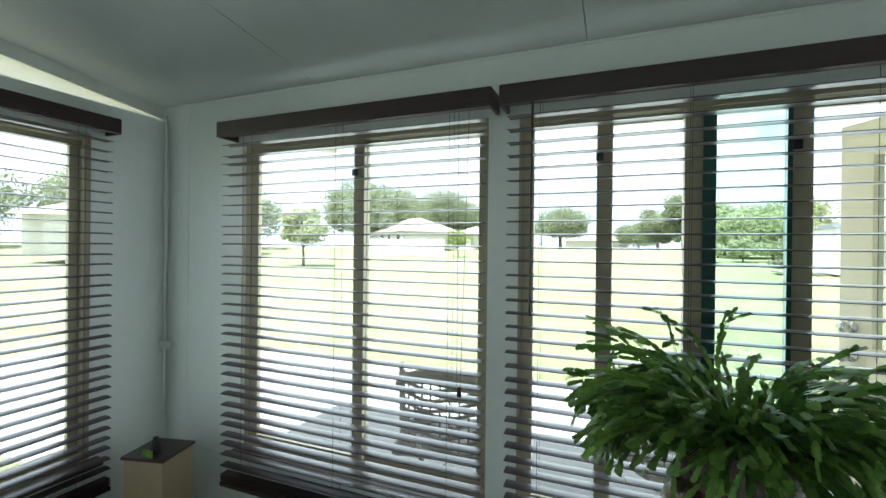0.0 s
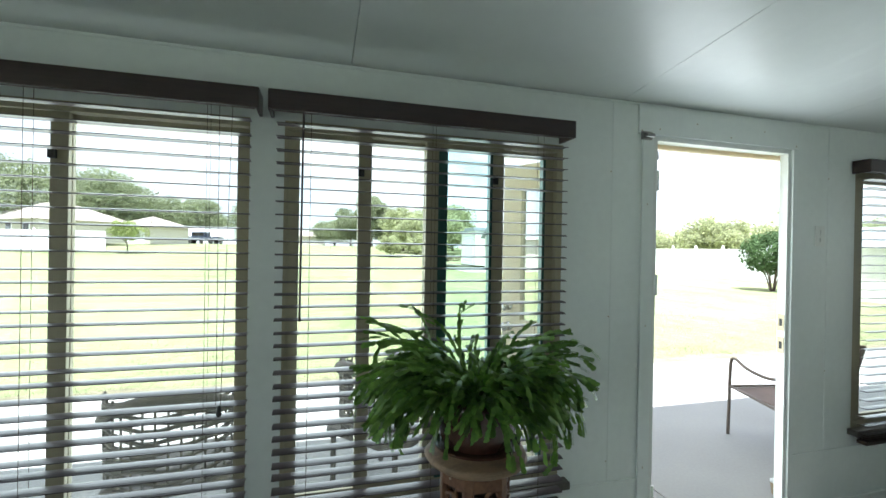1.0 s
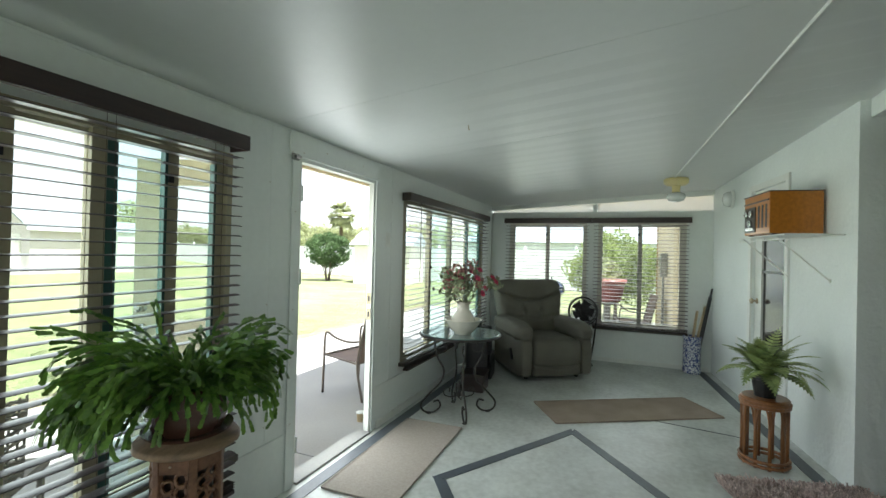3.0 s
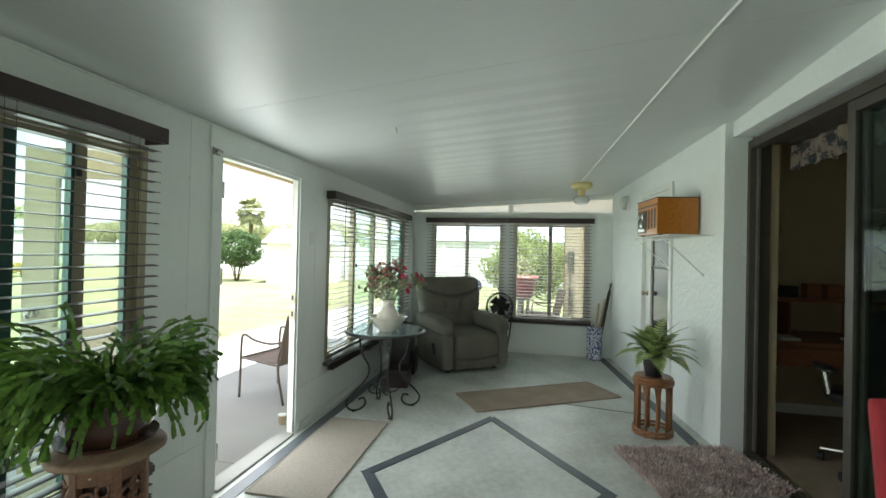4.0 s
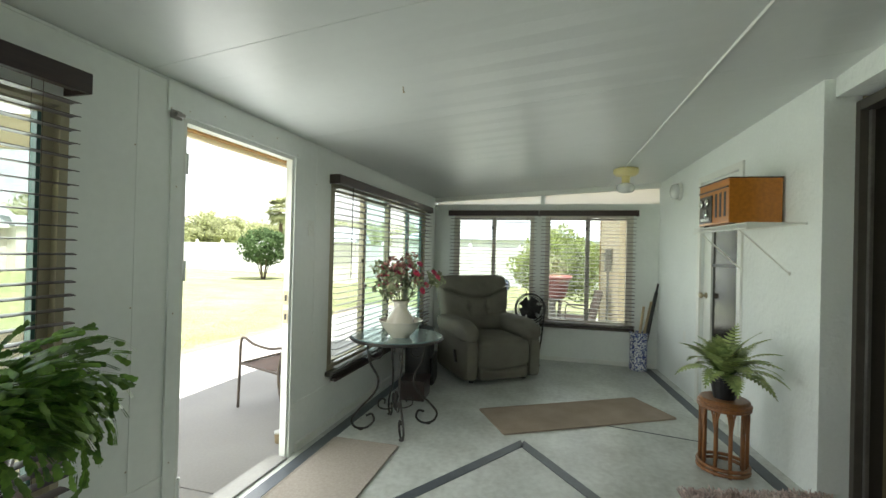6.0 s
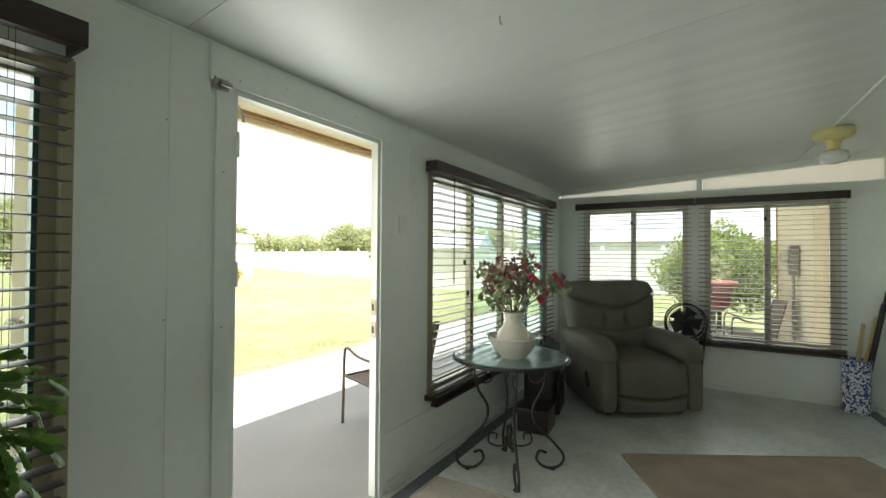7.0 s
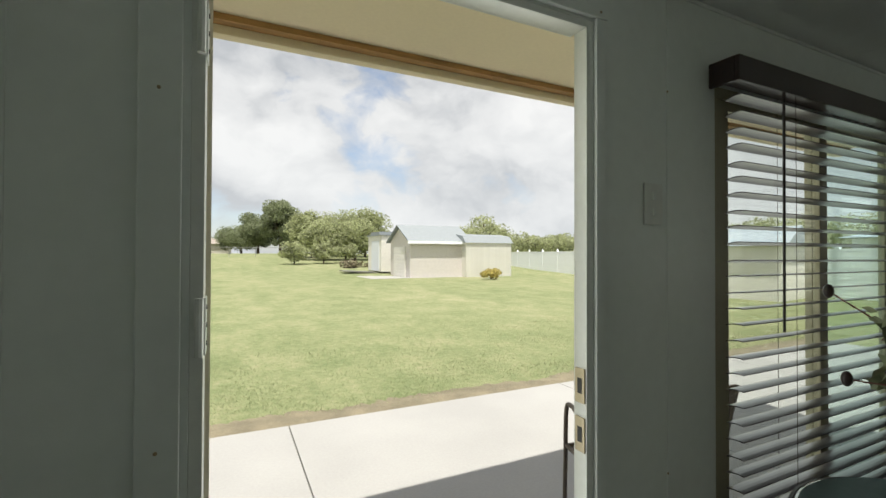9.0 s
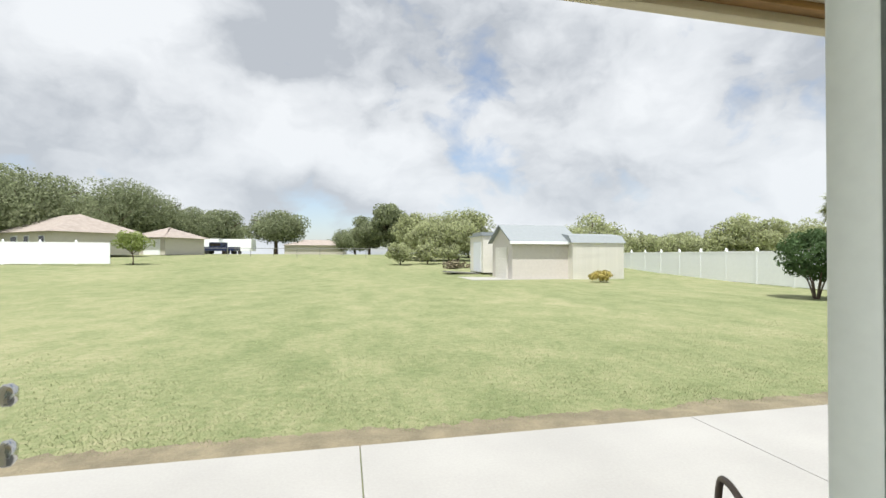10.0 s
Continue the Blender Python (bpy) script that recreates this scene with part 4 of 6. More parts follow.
def build_far():
    # belt of broad oaks behind the houses, and looser light trees behind the sheds
    for i, (px, d, h, r) in enumerate([(-45, 80, 12.5, 8), (95, 124, 8.5, 8), (150, 108, 12.0, 9), (205, 100, 14.2, 9.5), (262, 104, 13.0, 9), (310, 118, 10.5, 8), (350, 108, 10.6, 7.5), (398, 112, 10.2, 7), (120, 130, 10, 9)]):
        tree(*polar(px, d), h, r, 0.4, 20 + i)
    tree(*polar(490, 92), 9.2, 6.6, 0.42, 31, label="round-crowned oak standing alone by the road", crown_low=0.12)
    for i, (px, d, h, r) in enumerate([(630, 120, 7.5, 7), (655, 95, 8.5, 5), (690, 84, 10.8, 4.2), (715, 88, 8.0, 4.0), (585, 190, 6, 9), (560, 170, 5, 6)]):
        tree(*polar(px, d), h, r, 0.3, 40 + i, label="dark green tree far beyond the lawn")
    for i, (px, d, h, r) in enumerate([(740, 58, 6.6, 3.6), (785, 62, 7.0, 4.0), (830, 60, 7.0, 4.0), (760, 52, 5.0, 3.2), (812, 52, 5.2, 3.4)]):
        tree(*polar(px, d), h, r, 0.16, 50 + i, "light_leaf", "loose light green tree behind the garden sheds", per=130, size=0.17)
    for i, (px, d, h, r) in enumerate([(710, 45, 2.6, 1.8), (758, 46, 2.4, 1.6), (795, 47, 2.2, 1.5)]):
        tree(*polar(px, d), h, r, 0.08, 60 + i, "light_leaf", "bushy green shrub at the lawn's edge", name="bush", crown_low=0.0, per=60, clumps=26, size=0.16, group="shrubs")
    for i, (px, d, h, r) in enumerate([(1050, 46, 5.7, 3.6), (1120, 50, 3.4, 3.2), (1165, 54, 2.9, 3.2), (1240, 52, 2.8, 3.4), (1205, 60, 3.2, 3.6), (1310, 44, 4.9, 3.0), (1350, 46, 4.4, 2.6), (1430, 62, 4.4, 4.0), (1500, 62, 4.0, 5), (1600, 58, 4.0, 6), (1780, 56, 4.5, 6), (2000, 50, 4.2, 6)]):
        tree(*polar(px, d), h, r, 0.16, 70 + i, "light_leaf", "airy light green tree behind the white fence", per=130, clumps=40, size=0.16, crown_low=0.08)
    tree(*polar(238, 47), 3.0, 1.7, 0.06, 90, "hedge_leaf", "young bright green sapling on the lawn", per=70, clumps=26, size=0.12, crown_low=0.28)
    # tree seen over the lawn through the windows, towards the west
    tree(-23, 24.5, 4.5, 2.0, 0.12, 91, "light_leaf", "leafy light green garden tree on the lawn", per=80, clumps=40, size=0.2, crown_low=0.22)
    for i, (x, y, h, r) in enumerate([(-48, 40, 9, 8), (-56, 30, 9.5, 8), (-60, 18, 9, 8), (-62, 5, 9, 8), (-64, -8, 9.5, 8), (-38, 62, 11, 8)]):
        tree(x, y, h, r, 0.35, 100 + i, label="broad dark trees beyond the western lawn")
    # palm
    p = thing("palm_tree", pose(46.3, 32.2, ground_z(46, 32.5)) @ Matrix.Scale(1.2, 4), "tall cabbage palm beyond the fence", "palm tree")
    part("trunk", tube(spline([(0, 0, -0.1), (0.08, 0, 2.2), (0, 0.06, 4.3)], 4), 0.20, 10, taper=0.85), "bark", p)
    rs = np.random.RandomState(8)
    V, F = [], []
    for k in range(120):
        # fan leaves: a stalk that arches over, then a spread of narrow blades
        az, el = rs.uniform(0, 6.28), rs.uniform(-0.9, 1.35)
        d = np.array([math.cos(az) * math.cos(el), math.sin(az) * math.cos(el), math.sin(el)])
        sd = np.array([-math.sin(az), math.cos(az), 0])
        hub = np.array([0, 0, 4.3]) + d * rs.uniform(0.7, 1.05)
        for j in range(-6, 7):
            f = j * 0.20
            dr = d * math.cos(f) + sd * math.sin(f)
            L1 = rs.uniform(0.75, 1.05) * (1 - abs(j) * 0.035)
            m1 = hub + dr * L1 * 0.55
            tip = hub + dr * L1 - np.array([0, 0, 0.28 * L1])
            w = np.cross(dr, [0, 0, 1]); w = w / (np.linalg.norm(w) + 1e-6) * 0.075
            n0 = len(V)
            V += [hub.tolist(), (m1 - w).tolist(), tip.tolist(), (m1 + w).tolist()]
            F.append((n0, n0 + 1, n0 + 2, n0 + 3))
    soup("crown", V, F, "light_leaf", p)
    tree(41.5, 29.3, 2.6, 1.3, 0.1, 141, "oak", "low bushy palm below the tall one", name="bush", per=70, clumps=24, size=0.14, group="shrubs")

    # white vinyl fence with caps on its posts
    fence = thing("fence", pose(20.6, 12.0, -0.13, 0, 0, 79.5), "tall white vinyl privacy fence with capped posts", "fence")
    bmp = mesh_of("fence_post", lathe([(0.088, 0), (0.088, 1.80), (0.105, 1.81), (0.105, 1.85), (0.06, 1.88), (0.07, 1.93), (0.02, 2.0)], 4), "fence")
    panel = bx(0.06, 2.38, -0.05, 0.05, 0.05, 1.715)
    box(panel, 0.06, 2.38, -0.058, 0.058, 1.711, 1.79, bevel=0.008)
    mep = mesh_of("fence_panel", panel, "fence")
    for i in range(-11, 13):
        a = new("fence_post", bmp); a.parent = fence; a.matrix_local = pose(i * 2.44, 0, 0, 0, 0, 45)
        b = new("fence_panel", mep); b.parent = fence; b.matrix_local = pose(i * 2.44, 0, 0)

    # garden shed with a gable roof and a roll-up door
    s = thing("garden_shed", pose(10.5, 25.5, -0.13, 0, 0, 1), "cream garden shed with a pale gabled metal roof", "shed")
    L, D, H, P = 4.3, 3.6, 2.42, 3.45
    bm = bx(0, L, 0, D, 0, H)
    for x0 in (0.0, L - 0.12):
        v = [bm.verts.new((x, y, z)) for x in (x0, x0 + 0.12) for y, z in ((0, H), (D, H), (D / 2, P - 0.05))]
        for f in ((0, 1, 2), (5, 4, 3), (0, 3, 4, 1), (1, 4, 5, 2), (2, 5, 3, 0)):
            bm.faces.new([v[i] for i in f])
    part("wall", bm, "shed_cream", s)
    bm = bmesh.new()
    for sgn in (0, 1):
        y_e, y_r = (-0.25, D / 2) if sgn == 0 else (D + 0.25, D / 2)
        ze = H - 0.10
        v = [bm.verts.new((x, y, z + dz)) for dz in (0, 0.09) for x, y, z in ((-0.25, y_e, ze), (L + 0.25, y_e, ze), (L + 0.25, y_r, P), (-0.25, y_r, P))]
        for f in ((3, 2, 1, 0), (4, 5, 6, 7), (0, 1, 5, 4), (1, 2, 6, 5), (2, 3, 7, 6), (3, 0, 4, 7)):
            bm.faces.new([v[i] for i in f])
    bmesh.ops.recalc_face_normals(bm, faces=bm.faces)
    rf = part("roof", bm, "shed_roof", s)
    part("fascia", bx(-0.27, L + 0.27, -0.30, -0.26, H - 0.20, H - 0.02), "fence", rf)
    dr = part("roll_up_door", bx(-0.05, -0.004, 0.75, 2.85, 0.0, 2.05), "shed_white", s)
    bm = bmesh.new()
    for k in range(9):
        box(bm, -0.075, -0.052, 0.78, 2.82, 0.05 + k * 0.22, 0.05 + k * 0.22 + 0.19, bevel=0.01)
    part("slat", bm, "shed_white", dr)
    part("base_slab", bx(-2.6, L + 0.3, -0.15, D, -0.1, 0.03, bevel=0.01), "concrete", s)
    # ribbed metal shed next to it
    s = thing("metal_shed", pose(*polar(1014, 28.8), -0.13, 0, 0, 0), "off-white ribbed metal shed with a barn roof", "shed")
    bm = bmesh.new()
    L, D, H = 3.6, 3.2, 2.35
    box(bm, 0.02, L - 0.02, 0.02, D - 0.02, 0, H)
    part("wall", bm, "shed_white", s)
    board = mesh_of("siding_board", bx(0, L, 0, 0.03, 0, H / 20 * 0.86, bevel=0.008), "shed_white")
    for k in range(20):
        o = new("siding_board", board); o.parent = s; o.matrix_local = pose(0, -0.012, k * H / 20, 3, 0, 0)
    bm = bmesh.new()
    prof = [(-0.1, H - 0.03), (0.35, H + 0.45), (D / 2, H + 0.62), (D - 0.35, H + 0.45), (D + 0.1, H - 0.03)]
    v0 = [bm.verts.new((-0.1, y, z)) for y, z in prof]
    v1 = [bm.verts.new((L + 0.1, y, z)) for y, z in prof]
    for i in range(4):
        bm.faces.new((v0[i], v1[i], v1[i + 1], v0[i + 1]))
    bm.faces.new(v0); bm.faces.new(v1); bm.faces.new((v0[0], v0[4], v1[4], v1[0]))
    bmesh.ops.recalc_face_normals(bm, faces=bm.faces)
    part("roof", bm, "shed_roof", s)
    # third shed behind with a ramp
    s = thing("metal_shed", pose(*polar(856, 32.5), -0.10, 0, 0, 0), "white metal shed with a wide door and a ramp", "shed")
    bm = bx(0, 1.6, 0, 3.4, 0.2, 2.9)
    part("wall", bm, "shed_white", s)
    part("door", bx(-0.04, 0.0, 0.5, 2.4, 0.25, 2.5), "blue_siding", s, "pale blue-white door")
    bm = bx(-0.1, 1.7, -0.1, 3.5, 2.9, 3.0)
    box(bm, -0.05, 1.65, 0.4, 2.6, 3.0, 3.2)
    part("roof", bm, "shed_roof", s)
    part("ramp", box(bmesh.new(), -2.6, -0.1, 0.5, 2.3, -0.03, 0.05, m=pose(0, 0, 0.1, 0, 3, 0)), "steel", s)
    rs = np.random.RandomState(33)
    b = thing("brush_pile", pose(*polar(812, 40), -0.1), "pile of dry brown brush beside the sheds", "brush pile")
    V, F = leaf_cloud([(rs.uniform(-0.9, 0.9), rs.uniform(-0.6, 0.6), rs.uniform(0.2, 0.7), 0.5) for _ in range(9)], 90, 0.14, rs)
    soup("brush", V, F, "dry", b)
    tree(*polar(1063, 26.5), 0.75, 0.75, 0.03, 130, "yellow_leaf", "yellow-leaved shrub by the shed wall", name="bush", crown_low=0.0, per=60, clumps=16, size=0.09, group="shrubs")
    # clipped bush with bare stems by the fence
    t = thing("bush", pose(16.9, 12.3, -0.13), "round clipped dark green bush on bare stems", "bush", "shrubs")
    bm = bmesh.new()
    for k in range(6):
        a = k * 1.05
        tube(spline([(0.05 * math.cos(a), 0.05 * math.sin(a), -0.05), (0.22 * math.cos(a), 0.22 * math.sin(a), 0.6), (0.5 * math.cos(a), 0.5 * math.sin(a), 1.25)], 4), 0.035, 6, bm, taper=0.5)
    part("stems", bm, "bark", t)
    rs = np.random.RandomState(77)
    C = []
    for _ in range(60):
        d = rs.normal(size=3); d /= np.linalg.norm(d)
        C.append((d[0] * 0.95, d[1] * 0.95, 1.58 + d[2] * 0.70, 0.34))
    V, F = leaf_cloud(C, 110, 0.07, rs)
    soup("crown", V, F, "dark_leaf", t)
    # small white shed by the fence
    s = thing("garden_shed", pose(16.3, 9.0, -0.13, 0, 0, 10), "small white shed with a grey roof by the fence", "shed")
    part("wall", bx(0, 2.6, -1.6, 1.2, 0, 1.9), "shed_white", s)
    bm = bmesh.new()
    v = [bm.verts.new(c) for c in ((-0.2, -1.8, 1.88), (2.8, -1.8, 1.88), (2.8, 1.4, 1.88), (-0.2, 1.4, 1.88), (1.3, -1.8, 2.6), (1.3, 1.4, 2.6))]
    for f in ((0, 4, 5, 3), (1, 2, 5, 4), (0, 1, 4), (3, 5, 2), (0, 3, 2, 1)):
        bm.faces.new([v[i] for i in f])
    part("roof", bm, "roof_blue", s)

    # neighbours' houses with hipped roofs
    def house(x, y, rz, L, D, H, P, wins, label, wall="house_wall", roof="roof_tan"):
        hs = thing("house", pose(x, y, ground_z(x, y) - 0.05, 0, 0, rz), label, "house", "neighbouring houses")
        part("wall", bx(0, L, 0, D, 0, H), wall, hs)
        bm = bmesh.new()
        o, k = 0.6, D / 2
        v = [bm.verts.new(c) for c in ((-o, -o, H - 0.05), (L + o, -o, H - 0.05), (L + o, D + o, H - 0.05), (-o, D + o, H - 0.05), (k, D / 2, P), (L - k, D / 2, P))]
        for f in ((0, 1, 5, 4), (1, 2, 5), (2, 3, 4, 5), (3, 0, 4), (3, 2, 1, 0)):
            bm.faces.new([v[i] for i in f])
        part("roof", bm, roof, hs)
        for u, w, z0, z1, nm in wins:
            p = part(nm, bx(u, u + w, -0.06, -0.003, z0, z1, bevel=0.01), "fence" if nm == "garage_door" else "fence", hs)
            if nm == "window":
                part("pane", bx(u + 0.08, u + w - 0.08, -0.075, -0.062, z0 + 0.08, z1 - 0.08), "window_dark", p)
    x, y = polar(2, 70)
    house(x, y, -40, 12.4, 8, 2.4, 4.5, [(3.0, 1.6, 0.9, 2.0, "window"), (6.2, 1.2, 0.9, 2.0, "window"), (9.6, 1.3, 0.9, 2.0, "window")], "long cream bungalow with a tan hipped roof")
    x, y = polar(236, 70)
    house(x, y, -30, 5.6, 6, 2.25, 3.7, [(2.0, 2.8, 0.0, 2.0, "garage_door")], "cream garage wing with a tan hipped roof")
    house(-46, 30, -60, 18, 10, 2.6, 5.0, [(2, 1.6, 0.9, 2.0, "window"), (6, 1.6, 0.9, 2.0, "window"), (11, 1.6, 0.9, 2.0, "window")], "cream bungalow with a tan roof to the west")
    house(-52, 6, -85, 18, 10, 2.6, 5.2, [(2, 1.6, 0.9, 2.0, "window"), (8, 1.6, 0.9, 2.0, "window")], "cream bungalow with a tan roof to the west")
    x, y = polar(505, 128)
    house(x, y, -4, 16, 9, 2.6, 4.2, [], "low pale house across the road")
    house(41, -18, 90, 30, 8, 2.2, 3.25, [(6, 1.2, 0.9, 1.9, "window"), (13, 1.2, 0.9, 1.9, "window"), (20, 1.2, 0.9, 1.9, "window")], "long pale home with a blue-grey roof behind the white fence", "blue_siding", "roof_blue")
    # far white fence in front of the bungalow
    f2 = thing("fence", pose(*polar(-60, 50), ground_z(*polar(-60, 50)) - 0.05, 0, 0, 2), "white vinyl fence before the bungalow", "fence")
    for i in range(4):
        a = new("fence_post", bmp); a.parent = f2; a.matrix_local = pose(i * 2.44, 0, 0, 0, 0, 45)
        b = new("fence_panel", mep); b.parent = f2; b.matrix_local = pose(i * 2.44, 0, 0)
    # chain-link fence, far across the lawn
    cl = thing("chain_link_fence", pose(*polar(690, 58), ground_z(*polar(690, 58)), 0, 0, 168), "low grey chain-link fence across the lawn", "fence")
    for i in range(9):
        part("fence_post", tube([(i * 3, 0, 0), (i * 3, 0, 1.25)], 0.04, 6), "steel", cl)
    part("top_rail", tube([(0, 0, 1.22), (24, 0, 1.22)], 0.03, 6), "steel", cl)
    # pickup truck and white trailers
    x, y = polar(354, 78)
    tk = thing("pickup_truck", pose(x, y, ground_z(x, y), 0, 0, -16), "dark navy pickup truck parked by the road", "pickup truck")
    bm = bx(0, 5.6, 0, 1.9, 0.5, 1.15, bevel=0.08)
    box(bm, 1.5, 3.6, 0.1, 1.8, 1.15, 1.85, bevel=0.16)
    part("body", bm, "truck_blue", tk)
    part("window", bx(1.7, 3.4, 0.08, 1.82, 1.28, 1.72, bevel=0.05), "window_dark", tk)
    for wx in (1.0, 4.5):
        for wy in (0.02, 1.66):
            w = part("wheel", lathe([(0.2, 0), (0.37, 0.02), (0.37, 0.2), (0.2, 0.22)], 16), "tyre", tk)
            w.matrix_local = pose(wx, wy + 0.22, 0.37, 90, 0, 0)
    for px, L in ((352, 3.6), (394, 5.2)):
        x, y = polar(px, 88)
        tr = thing("trailer", pose(x, y, ground_z(x, y), 0, 0, -10), "white box trailer by the road", "trailer", "trailers")
        part("body", bx(0, L, 0, 2.2, 0.6, 2.7, bevel=0.06), "fence", tr)
        for wx in (L * 0.45, L * 0.6):
            part("wheel", lathe([(0.15, 0), (0.33, 0.02), (0.33, 0.2), (0.15, 0.22)], 12), "tyre", tr).matrix_local = pose(wx, 0.2, 0.33, 90, 0, 0)


build_far()


# ---- things in the porch ----
def build_things():
    # doormat and runner lie on the floor
    def mat_thing(name, corners, thick, material, label, category, ribs=0):
        c = sum((Vector((*p, 0)) for p in corners), Vector()) / 4
        u = Vector((*corners[1], 0)) - Vector((*corners[0], 0))
        v = Vector((*corners[3], 0)) - Vector((*corners[0], 0))
        L, W = u.length, v.length
        t = thing(name, pose(c.x, c.y, 0.0, 0, 0, math.degrees(math.atan2(u.y, u.x))), label, category)
        bm = bmesh.new()
        n, k = 40, 16
        g = [[bm.verts.new(((i / n - 0.5) * L, (j / k - 0.5) * W, thick + 0.0012 * noise.noise((i * 0.5, j * 0.5, 1)))) for j in range(k + 1)] for i in range(n + 1)]
        for i in range(n):
            for j in range(k):
                bm.faces.new((g[i][j], g[i + 1][j], g[i + 1][j + 1], g[i][j + 1]))
        r = bmesh.ops.extrude_edge_only(bm, edges=[e for e in bm.edges if e.is_boundary])
        for q in r["geom"]:
            if isinstance(q, bmesh.types.BMVert):
                q.co.z = 0.001
        bmesh.ops.recalc_face_normals(bm, faces=bm.faces)
        part("surface", bm, material, t)
        for y0 in (-W / 2 - 0.006, W / 2 - 0.006):
            part("binding", bx(-L / 2, L / 2, y0, y0 + 0.012, 0.0, thick + 0.003, bevel=0.003), material, t)
        for x0 in (-L / 2 - 0.006, L / 2 - 0.006):
            part("binding", bx(x0, x0 + 0.012, -W / 2 + 0.007, W / 2 - 0.007, 0.0, thick + 0.003, bevel=0.003), material, t)
        return t
    mat_thing("doormat", [(0.03, -0.20), (1.26, -0.18), (1.30, -0.62), (0.10, -0.69)], 0.012, "doormat", "beige woven doormat on the floor by the doorway", "doormat")
    mat_thing("carpet_runner", [(2.22, -1.10), (3.04, -2.51), (2.64, -2.775), (1.73, -1.37)], 0.010, "runner", "plain brown carpet runner lying askew on the floor", "rug")

    # shaggy rug before the sliding door
    t = thing("shag_rug", pose(1.0, -2.99, 0, 0, 0, 15), "shaggy mottled pink-brown rug before the sliding door", "rug")
    part("backing", bx(-0.30, 0.30, -0.42, 0.42, 0.002, 0.015), "shag", t)
    rs = np.random.RandomState(3)
    n = 9000
    p = np.c_[rs.uniform(-0.32, 0.32, n), rs.uniform(-0.44, 0.44, n), np.full(n, 0.01)]
    a = rs.uniform(0, 6.28, n)
    w = np.c_[np.cos(a), np.sin(a), np.zeros(n)] * 0.006
    tip = p + np.c_[rs.normal(0, 0.02, n), rs.normal(0, 0.02, n), rs.uniform(0.025, 0.05, n)]
    V = np.stack([p - w, p + w, tip + w * 0.6, tip - w * 0.6], 1).reshape(-1, 3).tolist()
    soup("rug_surface", V, np.arange(n * 4).reshape(-1, 4).tolist(), "shag", t)

    # iron bistro table with scrolled legs
    t = thing("bistro_table", pose(1.645, -0.505, 0) @ Matrix.Diagonal((1.055, 1.055, 1.0, 1.0)), "round glass-topped bistro table with scrolled wrought-iron legs", "table")
    part("tabletop", lathe([(0.335, 0.722), (0.345, 0.726), (0.345, 0.738), (0.338, 0.742)], 48), "table_glass", t, "frosted green glass top", smooth=False)
    part("rim", tube([(0.35 * math.cos(a), 0.35 * math.sin(a), 0.726) for a in [2 * math.pi * i / 48 for i in range(48)]], 0.011, 8, closed=True), "iron", t)
    leg_c = [(0.21, 0, 0.715), (0.225, 0, 0.66), (0.20, 0, 0.52), (0.14, 0, 0.40), (0.16, 0, 0.29), (0.27, 0, 0.17), (0.33, 0, 0.085), (0.30, 0, 0.02), (0.22, 0, 0.012), (0.165, 0, 0.06), (0.18, 0, 0.115), (0.225, 0, 0.105)]
    for k in range(4):
        a = 0.54 + k * math.pi / 2
        lg = part("leg", tube(spline(leg_c, 6), 0.0085, 8), "iron", t, smooth=True)
        lg.matrix_local = pose(0, 0, 0, 0, 0, math.degrees(a))
        sc = part("scroll", tube(spline([(0.215, 0, 0.60), (0.17, 0, 0.555), (0.12, 0, 0.57), (0.11, 0, 0.62), (0.14, 0, 0.64), (0.155, 0, 0.61)], 6), 0.006, 6), "iron", lg, smooth=True)
        part("scroll", tube(spline([(0.0, 0, 0.165), (0.07, 0, 0.145), (0.13, 0, 0.17), (0.125, 0, 0.225), (0.085, 0, 0.225), (0.085, 0, 0.19)], 6), 0.006, 6), "iron", lg, smooth=True)
        part("foot", lathe([(0.02, 0.0), (0.02, 0.007), (0.012, 0.012)], 10, 0.262, 0), "iron", lg)
    part("finial", lathe([(0.006, 0.13), (0.02, 0.16), (0.012, 0.2), (0.022, 0.24), (0.004, 0.29)], 12), "iron", t, smooth=True)

    # pitcher in a basin with silk flowers
    b = thing("basin", pose(1.585, -0.55, 0.742) @ Matrix.Scale(1.1, 4), "wide cream ceramic basin on the glass table", "basin")
    part("bowl", lathe([(0.07, 0.0), (0.075, 0.012), (0.105, 0.04), (0.135, 0.085), (0.15, 0.11), (0.162, 0.118), (0.163, 0.124), (0.145, 0.116), (0.12, 0.085), (0.08, 0.03), (0.0, 0.02)], 40, cap=False, wob=lambda a, z: 1 + 0.02 * math.cos(8 * a)), "ceramic", b, smooth=True)
    p = thing("pitcher", pose(1.585, -0.55, 0.766) @ Matrix.Scale(1.12, 4), "cream ceramic pitcher standing in the basin", "pitcher")
    part("body", lathe([(0.05, 0.0), (0.075, 0.02), (0.098, 0.06), (0.10, 0.085), (0.085, 0.125), (0.058, 0.16), (0.048, 0.185), (0.05, 0.21), (0.066, 0.235), (0.06, 0.232), (0.044, 0.20), (0.04, 0.18)], 32, cap=False), "ceramic", p, smooth=True)
    part("handle", tube(spline([(0.05, 0.035, 0.215), (0.085, 0.07, 0.21), (0.10, 0.08, 0.16), (0.085, 0.06, 0.11)], 6), 0.009, 8), "ceramic", p, smooth=True)
    f = thing("flower_bouquet", pose(1.585, -0.55, 0.95) @ Matrix.Scale(1.22, 4), "silk bouquet of red roses with dark leaves in the pitcher", "flowers")
    rs = np.random.RandomState(12)
    bm = bmesh.new()
    heads = []
